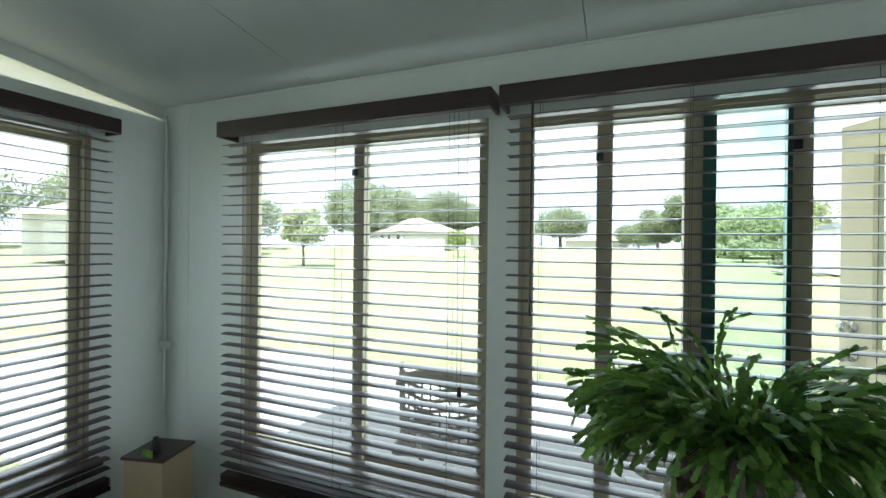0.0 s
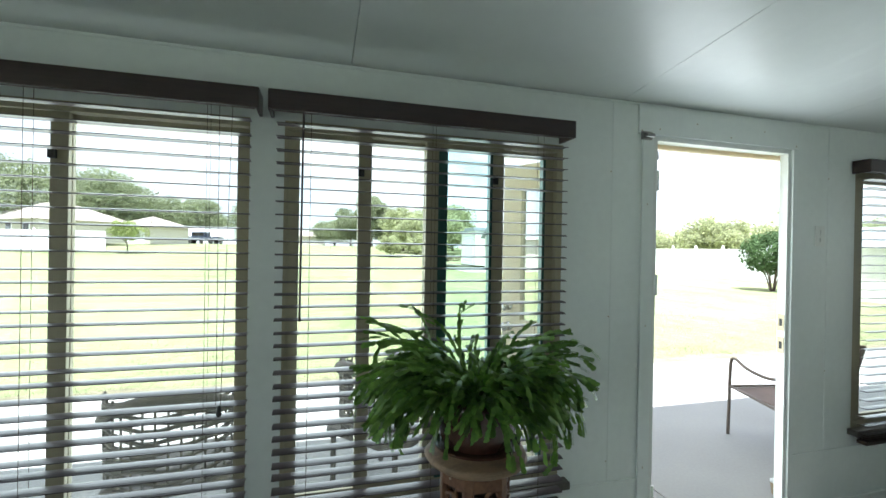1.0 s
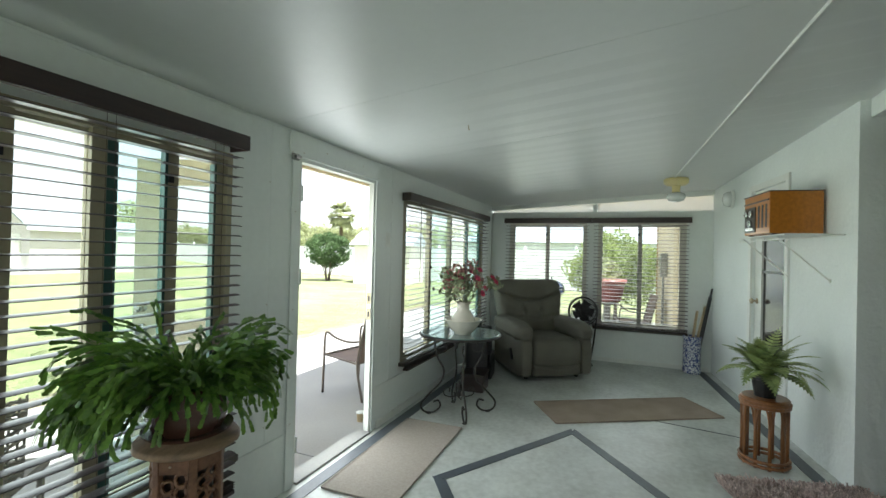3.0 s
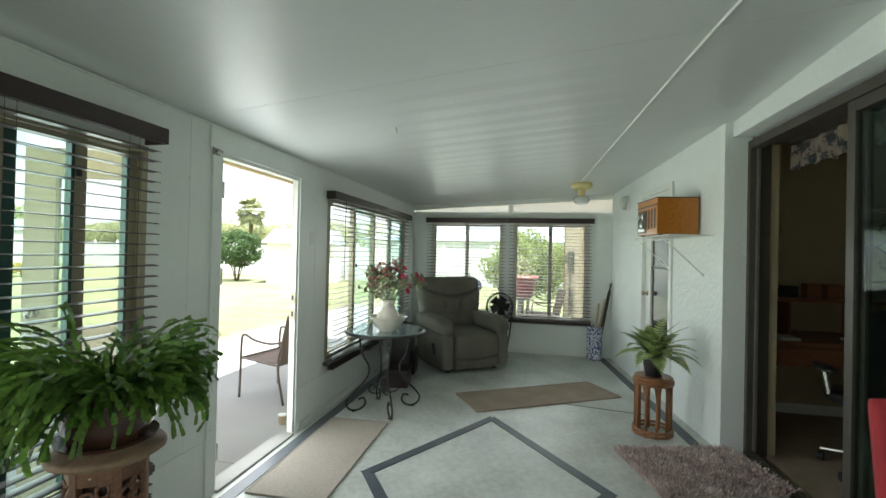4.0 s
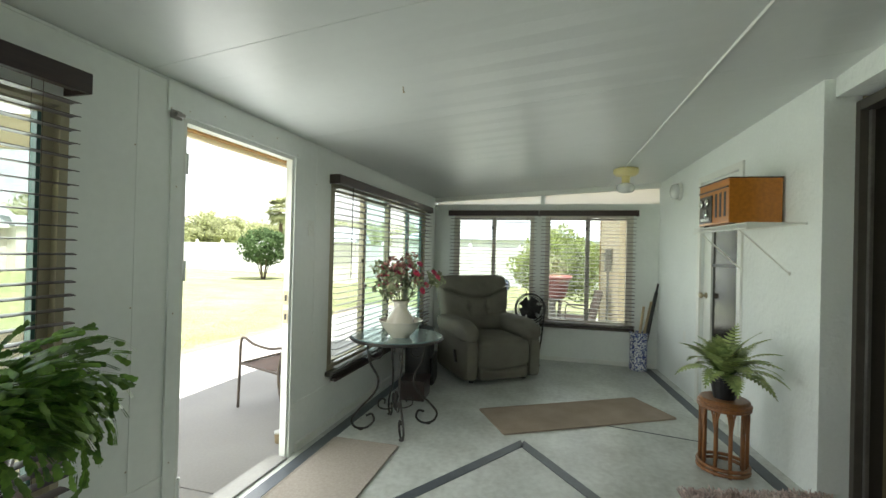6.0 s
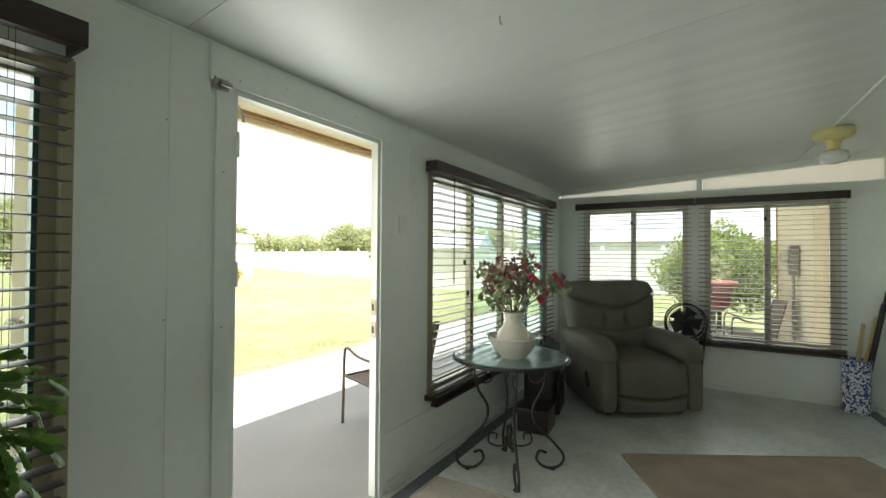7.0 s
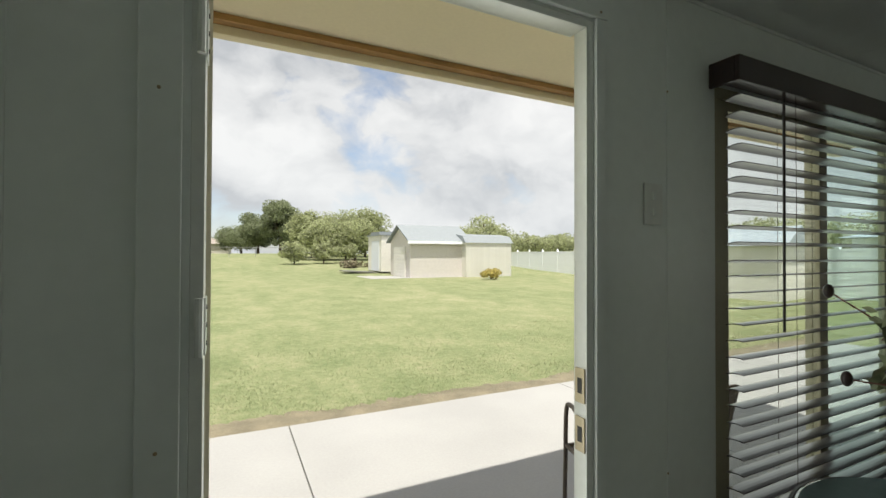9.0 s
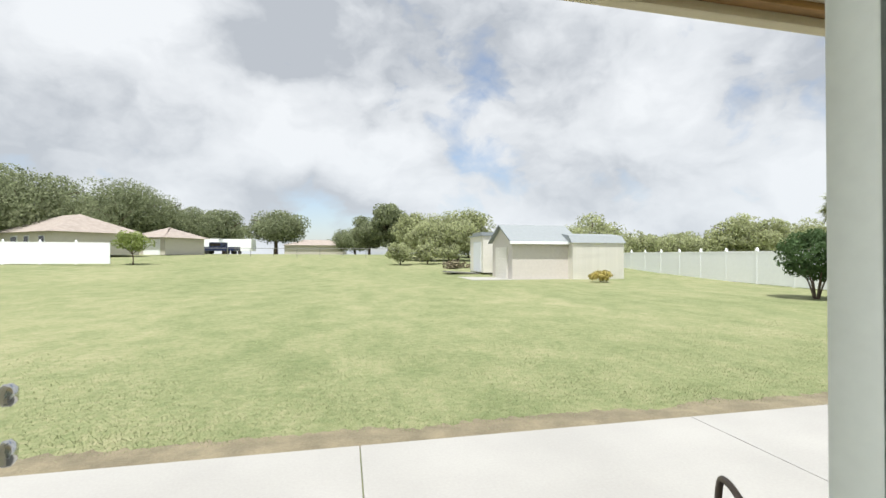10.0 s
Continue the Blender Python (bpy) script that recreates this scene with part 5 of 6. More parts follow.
    for k in range(34):
        a, e = rs.uniform(0, 6.28), rs.uniform(0.45, 1.4)
        L = rs.uniform(0.16, 0.33)
        d = Vector((math.cos(a) * math.cos(e), math.sin(a) * math.cos(e), math.sin(e)))
        tip = Vector((0, 0, 0.06)) + d * L
        tube(spline([(0, 0, -0.06), (d.x * 0.04, d.y * 0.04, 0.06), tip], 3), 0.002, 5, bm)
        heads.append(tip)
    part("stem_bundle", bm, "silk_leaf", f)["kind"] = "stuff"
    for tip in (Vector((-0.17, 0.20, 0.32)), Vector((-0.25, 0.14, 0.17))):
        part("sprig", tube(spline([(0, 0, 0.0), tip * 0.5 + Vector((0, 0, 0.05)), tip], 5), 0.0016, 5), "rose_dark", f)
        part("bud", blob(bmesh.new(), tip, (0.009, 0.009, 0.014), 10, 8, 2), "valance", f, "dark silk bud", smooth=True)
    V, F = leaf_cloud([(h.x, h.y, h.z - 0.02, 0.055) for h in heads[:20]] + [(0, 0, 0.12, 0.12)], 26, 0.022, rs)
    soup("leaf", V, F, "silk_leaf", f)["label"] = "grey-green silk leaves"
    V, F = leaf_cloud([(h.x * 0.8, h.y * 0.8, h.z + 0.01, 0.05) for h in heads[10:30]], 13, 0.020, rs)
    soup("leaf", V, F, "rose_dark", f)["label"] = "dark red silk leaves"
    for h in heads[::3] + [Vector((0.16, -0.12, 0.16)), Vector((-0.05, -0.16, 0.14)), Vector((0.22, -0.05, 0.2))]:
        bm = bmesh.new()
        for ring, (rr, nn, zz) in enumerate(((0.009, 4, 0.012), (0.018, 5, 0.006), (0.026, 6, -0.002))):
            for q in range(nn):
                a = q * 2 * math.pi / nn + ring
                c, s = math.cos(a), math.sin(a)
                v = [bm.verts.new((c * rr * 0.3 - s * 0.010, s * rr * 0.3 + c * 0.010, -0.01)), bm.verts.new((c * rr * 0.3 + s * 0.010, s * rr * 0.3 - c * 0.010, -0.01)),
                     bm.verts.new((c * rr + s * 0.012, s * rr - c * 0.012, zz)), bm.verts.new((c * rr - s * 0.012, s * rr + c * 0.012, zz + 0.004))]
                bm.faces.new(v)
        part("rose", bm, "rose", f, "bright red silk rose").matrix_local = Matrix.Translation(h) @ Vector((h.x, h.y - 0.1, h.z)).to_track_quat("Z", "Y").to_matrix().to_4x4()

    # recliner
    r = thing("recliner", pose(3.50, -0.925, 0, 0, 0, -54), "overstuffed grey-olive fabric recliner armchair", "recliner")
    # local: front faces -y, width along x
    def crease(d, w):
        return math.exp(-(d / w) ** 2)
    part("base", bx(-0.31, 0.31, -0.36, 0.40, 0.06, 0.34, bevel=0.03), "recliner", r, smooth=True)
    for sx in (-1, 1):
        # flat upholstered side with a slightly full face
        bm = blob(bmesh.new(), (sx * 0.385, -0.02, 0.285), (0.078, 0.445, 0.245), 40, 24, 9)
        part("side_panel", bm, "recliner", r, smooth=True)
        # padded arm, rolled over at its front end
        bm = blob(bmesh.new(), (sx * 0.392, -0.02, 0.57), (0.118, 0.46, 0.098), 48, 28, 3.4)
        for v in bm.verts:
            x, y, z = v.co
            f = max(0.0, (-y - 0.20) / 0.28)
            g = max(0.0, (y - 0.10) / 0.36)
            v.co = (x + (x - sx * 0.392) * 0.10 * f, y, z - 0.045 * f * f + 0.015 * g + 0.003 * math.sin(y * 23 + x * 40) - 0.012 * crease(y + 0.33, 0.02))
        part("armrest", bm, "recliner", r, smooth=True)
        part("arm_front", blob(bmesh.new(), (sx * 0.385, -0.452, 0.265), (0.066, 0.028, 0.205), 24, 18, 5), "recliner", r, smooth=True)
    bm = blob(bmesh.new(), (0, -0.13, 0.40), (0.302, 0.36, 0.085), 48, 28, 4.6)
    for v in bm.verts:
        v.co.z += 0.003 * math.sin(v.co.x * 31 + v.co.y * 17) + 0.014 * math.cos(v.co.x * 4)
    part("seat", bm, "recliner", r, smooth=True)
    bm = pillow((0, -0.425, 0.255), (0.305, 0.075, 0.205), 48, 48, 6, None, lambda x, z: 0.045 * crease(z - 0.195 + 0.035 * math.cos(x * 5.2), 0.014) - 0.018 * crease(z - 0.31, 0.09) + 0.002 * math.sin(x * 29 + z * 13), 0.02)
    part("footrest", bm, "recliner", r, smooth=True)
    tilt = pose(0, 0.27, 0.42, -14, 0, 0)
    def tufted(x, z):
        """Depth of the sewn-in folds of the back at x, z."""
        q = (x / 0.42) ** 2
        d = 0.060 * crease(z - 0.475 - 0.13 * q, 0.020) + 0.022 * crease(z - 0.235 - 0.07 * q, 0.020)
        if 0.22 < z < 0.50:
            d += 0.026 * crease(abs(x) - 0.115 - 0.25 * abs(z - 0.35), 0.020) * math.sin(math.pi * (z - 0.22) / 0.28)
        d += 0.036 * crease(math.hypot(abs(x) - 0.13, z - 0.345), 0.03)
        return d
    def back_fold(x, z):
        return tufted(x, z + 0.05) - 0.018 * math.sin(z * 13 + 0.4) * math.cos(x * 3.2) + 0.003 * math.sin(x * 37 + z * 21) * math.sin(z * 31 - x * 9)
    bm = pillow((0, 0.0, 0.335), (0.465, 0.155, 0.395), fold=back_fold, rim=0.05)
    for v in bm.verts:
        v.co.x *= 0.86 + 0.14 * min(1.0, max(0.0, (v.co.z - 0.10) / 0.45)) ** 0.8
    bmesh.ops.transform(bm, matrix=tilt, verts=bm.verts)
    part("back_cushion", bm, "recliner", r, "tufted back cushion with sewn folds", smooth=True)
    part("backrest", box(bmesh.new(), -0.38, 0.38, 0.03, 0.17, -0.1, 0.66, bevel=0.07, m=tilt), "recliner", r, smooth=True)
    part("lever", box(bmesh.new(), -0.012, 0.012, -0.02, 0.02, -0.07, 0.07, bevel=0.008, m=pose(-0.474, -0.20, 0.27, -25, 0, 0)), "black", r, "black release lever")
    for sx in (-0.33, 0.33):
        for sy in (-0.33, 0.36):
            part("foot", lathe([(0.025, 0.0), (0.03, 0.06)], 10, sx, sy), "black", r)

    # round floor fan behind the recliner
    f = thing("floor_fan", pose(4.12, -1.40, 0.0, 0, 0, -80), "black round floor fan with a wire cage", "fan")
    part("stand", tube([(-0.11, 0.05, 0.012), (-0.15, 0.02, 0.3), (-0.19, 0, 0.72)], 0.011, 8, tube([(0.11, 0.05, 0.012), (0.15, 0.02, 0.3), (0.19, 0, 0.72)], 0.011, 8, tube([(-0.12, 0.16, 0.012), (-0.12, -0.12, 0.012), (0.12, -0.12, 0.012), (0.12, 0.16, 0.012)], 0.011, 8))), "black", f)
    cage = bmesh.new()
    for y, rr in ((-0.07, 0.185), (0.07, 0.185), (-0.085, 0.16), (-0.09, 0.09)):
        tube([(rr * math.cos(a), y, 0.72 + rr * math.sin(a)) for a in [2 * math.pi * i / 32 for i in range(32)]], 0.008 if rr > 0.17 else 0.003, 6, cage, closed=True)
    for i in range(36):
        a = 2 * math.pi * i / 36
        c, s = math.cos(a), math.sin(a)
        tube([(0.03 * c, -0.095, 0.72 + 0.03 * s), (0.14 * c, -0.09, 0.72 + 0.14 * s), (0.185 * c, -0.05, 0.72 + 0.185 * s), (0.185 * c, 0.06, 0.72 + 0.185 * s)], 0.0024, 4, cage)
    part("cage", cage, "black", f)
    part("motor", lathe([(0.06, -0.02), (0.10, 0.0), (0.105, 0.06), (0.06, 0.1)], 20), "black", f, smooth=True).matrix_local = pose(0, 0.10, 0.72, 90, 0, 0)
    for k in range(5):
        bm = bmesh.new()
        v = [bm.verts.new(c) for c in ((0.03, 0.012, -0.02), (0.12, 0.022, -0.085), (0.155, -0.022, 0.05), (0.03, -0.012, 0.02))]
        w = [bm.verts.new(q.co + Vector((0, 0.003, 0))) for q in v]
        bm.faces.new(v); bm.faces.new(list(reversed(w)))
        for i in range(4):
            bm.faces.new((v[i], w[i], w[(i + 1) % 4], v[(i + 1) % 4]))
        part("blade", bm, "black", f).matrix_local = pose(0, 0, 0.72, 0, k * 72, 0)

    # black case between table and recliner
    t = thing("black_case", pose(2.72, -0.36, 0, 0, 0, 8), "black upright bag standing under the window", "bag")
    part("body", bx(-0.19, 0.19, -0.13, 0.13, 0.02, 0.62, bevel=0.05), "black", t, smooth=True)
    part("pocket", bx(-0.16, 0.16, -0.17, -0.125, 0.06, 0.34, bevel=0.03), "black", t, smooth=True)
    part("handle", tube(spline([(-0.08, 0, 0.61), (-0.07, 0, 0.68), (0.07, 0, 0.68), (0.08, 0, 0.61)], 5), 0.012, 8), "black", t)
    t = thing("wooden_crate", pose(2.40, -0.42, 0, 0, 0, 5), "low dark wooden box beside the bag", "box")
    part("body", bx(-0.14, 0.14, -0.12, 0.12, 0.0, 0.17, bevel=0.01), "valance", t)
    part("lid", bx(-0.15, 0.15, -0.13, 0.13, 0.171, 0.19, bevel=0.006), "valance", t)

    # porcelain umbrella stand with rods
    t = thing("umbrella_stand", pose(4.295, -2.74, 0), "tall blue-and-white porcelain umbrella stand in the corner", "umbrella stand")
    part("body", lathe([(0.10, 0.0), (0.108, 0.01), (0.108, 0.05), (0.104, 0.06), (0.104, 0.44), (0.110, 0.455), (0.112, 0.475), (0.10, 0.475), (0.095, 0.44), (0.09, 0.06), (0.0, 0.05)], 32, cap=False), "porcelain", t, smooth=True)
    for nm, a, b2, rad, mt, lb in (("folded_umbrella", (4.29, -2.77, 0.07), (4.355, -2.945, 0.98), 0.028, "black", "black folded umbrella in the porcelain stand"),
                                   ("wooden_rod", (4.30, -2.73, 0.07), (4.35, -2.89, 0.86), 0.02, "card", "pale wooden rod in the porcelain stand"),
                                   ("wooden_rod", (4.26, -2.70, 0.07), (4.28, -2.79, 0.80), 0.02, "card", "pale wooden rod in the porcelain stand")):
        o = thing(nm, pose(*a), lb, "umbrella" if "umb" in nm else "rod")
        d = Vector(b2) - Vector(a)
        part("shaft", tube([(0, 0, 0), d * 0.5, d], rad, 10, taper=0.75), mt, o)
        if "umb" in nm:
            part("handle", tube([d, d * 1.12], 0.012, 8), "black", o)

    # rattan stool with an artificial fern
    t = thing("rattan_stool", pose(1.66, -2.86, 0), "small round rattan stool in brown cane", "stool")
    part("seat", lathe([(0.145, 0.455), (0.15, 0.462), (0.15, 0.478), (0.14, 0.485)], 32), "rattan", t)
    for z, rr in ((0.45, 0.15), (0.43, 0.148), (0.05, 0.15), (0.02, 0.15)):
        part("hoop", tube([(rr * math.cos(a), rr * math.sin(a), z) for a in [2 * math.pi * i / 32 for i in range(32)]], 0.012, 8, closed=True), "rattan", t, smooth=True)
    for k in range(10):
        a = k * 2 * math.pi / 10
        part("cane", tube([(0.135 * math.cos(a), 0.135 * math.sin(a), 0.0), (0.135 * math.cos(a), 0.135 * math.sin(a), 0.455)], 0.012, 8), "rattan", t, smooth=True)
        part("arch", tube(spline([(0.14 * math.cos(a), 0.14 * math.sin(a), 0.28), (0.142 * math.cos(a + 0.16), 0.142 * math.sin(a + 0.16), 0.42), (0.142 * math.cos(a + 0.46), 0.142 * math.sin(a + 0.46), 0.42), (0.14 * math.cos(a + 0.62), 0.14 * math.sin(a + 0.62), 0.28)], 4), 0.007, 6), "rattan", t, smooth=True)
    f = thing("potted_fern", pose(1.66, -2.86, 0.485), "artificial light green fern in a black pot on the stool", "plant")
    part("pot", lathe([(0.065, 0.0), (0.085, 0.12), (0.09, 0.125), (0.09, 0.145), (0.075, 0.14), (0.0, 0.13)], 20, cap=False), "black", f, "black plastic pot")
    rs = np.random.RandomState(6)
    for k in range(40):
        a, e = rs.uniform(0, 6.28), rs.uniform(0.65, 1.5)
        L = rs.uniform(0.28, 0.43)
        V, F = [], []
        n = 16
        side = Vector((-math.sin(a), math.cos(a), 0))
        pos = Vector((0, 0, 0.13))
        el = e
        for i in range(n):
            d = Vector((math.cos(a) * math.cos(el), math.sin(a) * math.cos(el), math.sin(el)))
            pos = pos + d * (L / n)
            el -= 0.155 - 0.07 * e
            wl = 0.068 * math.sin(math.pi * min(1, (i + 2) / (n + 1))) + 0.006
            for s in (-1, 1):
                c = len(V)
                tip = pos + side * s * wl + d * 0.02
                V += [tuple(pos - d * 0.010), tuple(pos + d * 0.010), tuple(tip), tuple(pos + side * s * wl * 0.5 - d * 0.008 + Vector((0, 0, 0.004)))]
                F.append((c, c + 1, c + 2, c + 3))
        soup("frond", V, F, "fern", f)

    # vintage radio on a wall shelf
    ang = math.degrees(math.atan2(house_y(XE) - house_y(1.40), XE - 1.40))
    T = pose(1.40, house_y(1.40), 0, 0, 0, ang)
    s = thing("wall_shelf", T, "white wire wall shelf on slanted brackets", "shelf")
    bm = bmesh.new()
    for v in (0.02, 0.36):
        tube([(0.10, v, 1.655), (0.95, v, 1.655)], 0.005, 6, bm)
    for i in range(29):
        tube([(0.105 + i * 0.03, 0.02, 1.660), (0.105 + i * 0.03, 0.36, 1.660), (0.105 + i * 0.03, 0.362, 1.625)], 0.0022, 5, bm)
    tube([(0.10, 0.362, 1.622), (0.95, 0.362, 1.622)], 0.004, 6, bm)
    part("wire_deck", bm, "white", s)
    for u in (0.30, 0.92):
        part("bracket", tube([(u, 0.34, 1.648), (u, 0.01, 1.34)], 0.006, 6), "white", s)
        part("clip", bx(u - 0.008, u + 0.008, 0.002, 0.014, 1.325, 1.35, bevel=0.002), "white", s)
    r = thing("console_radio", T @ pose(0.36, 0.02, 1.664), "vintage orange-stained wooden radio with chrome dials", "radio")
    W, D, H = 0.50, 0.335, 0.325
    bm = bx(0, W, 0, D, 0.012, H, bevel=0.008)
    part("cabinet", bm, "radio_wood", r)
    part("edge", bx(-0.004, W + 0.004, -0.004, D + 0.006, H - 0.004, H + 0.004, bevel=0.002), "valance", r, "dark edge strip")
    part("rail", bx(0.01, W - 0.01, D - 0.002, D + 0.008, H - 0.065, H - 0.055), "valance", r)
    fc = part("face", bx(0.26, W - 0.02, D - 0.004, D + 0.006, 0.03, H - 0.09, bevel=0.003), "dark_frame", r, "dark metal face with dials")
    for u, z in ((0.32, 0.18), (0.42, 0.18), (0.34, 0.10)):
        k = part("dial", lathe([(0.030, 0), (0.030, 0.014), (0.02, 0.02)], 18), "chrome", fc)
        k.matrix_local = pose(u, D + 0.007, z, -90, 0, 0)
    part("scale", bx(0.29, 0.45, D + 0.006, D + 0.009, 0.045, 0.07), "chrome", fc)
    for k in range(3):
        part("slot", bx(0.045 + k * 0.07, 0.075 + k * 0.07, D - 0.002, D + 0.002, 0.06, H - 0.09), "black", r)
    for u in (0.04, W - 0.04):
        for v in (0.04, D - 0.04):
            part("foot", bx(u - 0.015, u + 0.015, v - 0.015, v + 0.015, 0.0, 0.013), "black", r)

    # ceiling lamp without shade over the far end
    zc = ceil_z(3.38, -2.43)
    l = thing("ceiling_light", pose(3.38, -2.43, zc), "cream ceiling fixture with a clear ribbed glass globe, unlit", "ceiling light")
    part("base", lathe([(0.125, 0.0), (0.13, -0.02), (0.125, -0.055), (0.10, -0.075), (0.045, -0.08)], 32), "lamp_cream", l, "cream enamel base", smooth=True)
    part("neck", lathe([(0.045, -0.08), (0.04, -0.15), (0.05, -0.158)], 20), "lamp_cream", l)
    part("globe", lathe([(0.05, -0.158), (0.088, -0.175), (0.096, -0.21), (0.075, -0.25), (0.035, -0.262)], 24, wob=lambda a, z: 1 + 0.03 * math.cos(12 * a)), "globe", l, "ribbed glass globe", smooth=True)
    y = house_y(3.72)
    l = thing("wall_light", pose(3.72, y, 2.165, -90, 0, 0), "round white bulkhead light on the house wall", "wall light")
    part("base", lathe([(0.10, 0.0), (0.10, 0.02), (0.09, 0.03)], 28), "white", l)
    part("dome", lathe([(0.088, 0.03), (0.086, 0.06), (0.07, 0.09), (0.03, 0.105)], 28), "globe", l, smooth=True)
    # hook in the ceiling
    zc = ceil_z(0.48, -0.94)
    h = thing("ceiling_hook", pose(0.48, -0.94, zc), "small brass hook in the ceiling", "hook")
    part("shank", tube(spline([(0, 0, 0), (0, 0, -0.02), (0.01, 0, -0.03), (0.018, 0, -0.022)], 4), 0.003, 6), "brass", h)
    # switch and sockets
    for nm, m, lb in (("light_switch", pose(1.137, -0.001, 1.57, 90, 0, 0), "white double light switch by the doorway"),
                      ("wall_socket", T @ pose(2.13, 0.001, 0.58, -90, 0, 180), "white socket plate on the house wall")):
        o = thing(nm, m, lb, "switch" if "switch" in nm else "socket")
        part("plate", bx(-0.036, 0.036, -0.058, 0.058, 0.0, 0.006, bevel=0.002), "white", o)
        for yy in (-0.022, 0.022):
            part("rocker", bx(-0.006, 0.006, yy - 0.012, yy + 0.012, 0.006, 0.012, bevel=0.002), "white", o)

    # pedestal with a potted holiday cactus
    t = thing("pedestal", pose(-1.09, -0.46, 0), "carved brown wooden pedestal with pale inlay by the window", "pedestal")
    part("base", lathe([(0.165, 0.0), (0.165, 0.04), (0.14, 0.06), (0.125, 0.09)], 32), "disc_wood", t)
    # solid core; its dark colour stands in for shade inside the openwork
    part("column", lathe([(0.085, 0.09), (0.082, 0.40), (0.085, 0.775)], 24), "valance", t, "dark solid core painted as the shaded hollow behind the fretwork")
    # six pierced panels between plain staves
    ring_me = mesh_of("carved_ring", tube([(0.004 * math.cos(3 * q), 0.019 * math.cos(q), 0.021 * math.sin(q)) for q in [2 * math.pi * i / 12 for i in range(12)]], 0.0065, 5, closed=True), "carved_wood")
    for k in range(6):
        T6 = pose(0, 0, 0, 0, 0, k * 60)
        part("stave", box(bmesh.new(), 0.098, 0.118, -0.014, 0.014, 0.09, 0.775, bevel=0.004, m=T6), "carved_wood", t)
        T30 = pose(0, 0, 0, 0, 0, k * 60 + 30)
        part("panel_head", box(bmesh.new(), 0.088, 0.106, -0.045, 0.045, 0.715, 0.775, m=T30), "carved_wood", t)
        for j in range(13):
            for sy in (-0.021, 0.021):
                o = new("carved_ring", ring_me)
                o.parent = t
                o.matrix_local = T30 @ pose(0.0985, sy, 0.118 + j * 0.046 + (0.023 if sy > 0 else 0))
    bone = mesh_of("inlay", blob(bmesh.new(), (0, 0, 0), (0.003, 0.005, 0.004), 6, 4, 2), "bone")
    rs = np.random.RandomState(15)
    for k in range(60):
        a = math.radians(rs.randint(0, 12) * 30 + rs.uniform(-9, 9))
        o = new("inlay", bone)
        o.parent = t
        o.matrix_local = pose(0.1135 * math.cos(a), 0.1135 * math.sin(a), rs.uniform(0.45, 0.77), 0, 0, math.degrees(a))
    part("capital", lathe([(0.10, 0.770), (0.155, 0.778), (0.166, 0.786), (0.168, 0.797), (0.160, 0.808), (0.135, 0.812), (0.13, 0.822)], 40, wob=lambda a, z: 1 + 0.012 * math.sin(5 * a) + 0.008 * math.sin(11 * a + 1)), "disc_wood", t, "worn round wooden top", smooth=True)
    p = thing("potted_cactus", pose(-1.09, -0.46, 0.82), "lush green holiday cactus spilling over a brown glazed pot", "plant")
    part("saucer", lathe([(0.12, 0.0), (0.14, 0.010), (0.145, 0.02), (0.13, 0.017), (0.0, 0.012)], 32, cap=False), "pot_brown", p)
    part("pot", lathe([(0.11, 0.016), (0.135, 0.07), (0.146, 0.13), (0.15, 0.15), (0.15, 0.175), (0.138, 0.17), (0.0, 0.16)], 32, cap=False), "pot_brown", p, "brown glazed pot", smooth=True)
    rs = np.random.RandomState(21)
    V, F = [], []
    def segment(a0, b0, side, w):
        """One flat notched joint of a stem."""
        nrm = (b0 - a0).cross(side).normalized() * 0.0022
        k = len(V)
        d = b0 - a0
        prof = [(0.0, 0.18), (0.2, 0.75), (0.38, 0.6), (0.55, 1.0), (0.7, 0.75), (0.9, 1.05), (1.0, 0.3)]
        for sgn in (1, -1):
            for t0, ww in prof:
                c = a0 + d * t0 + nrm * sgn
                V.append(tuple(c - side * w * ww)); V.append(tuple(c + side * w * ww))
        m = len(prof)
        for i in range(m - 1):
            F.append((k + 2 * i, k + 2 * i + 1, k + 2 * i + 3, k + 2 * i + 2))
            q = k + 2 * m
            F.append((q + 2 * i + 2, q + 2 * i + 3, q + 2 * i + 1, q + 2 * i))
    def stem(pos, az, el, n, bend, low):
        L = 0.042 * rs.uniform(0.8, 1.2)
        for i in range(n):
            d = Vector((math.cos(az) * math.cos(el), math.sin(az) * math.cos(el), math.sin(el)))
            nxt = pos + d * L
            if nxt.z < low or math.hypot(nxt.x, nxt.y) > (0.42 if nxt.y > -0.15 else 0.30):
                return
            nxt.y = min(nxt.y, 0.33)
            sd = Vector((-math.sin(az), math.cos(az), 0))
            sd = (sd + Vector((rs.uniform(-0.9, 0.9), rs.uniform(-0.9, 0.9), rs.uniform(-1.1, 1.1)))).normalized()
            segment(pos, nxt, sd, 0.0092 * rs.uniform(0.7, 1.25))
            pos = nxt
            el -= bend * rs.uniform(0.5, 1.5)
            az += rs.uniform(-0.2, 0.2)
            if i in (2, 4, 6) and rs.uniform() < 0.42:
                stem(pos, az + rs.uniform(-0.7, 0.7), el + rs.uniform(-0.3, 0.4), n - i - 1, bend, low)
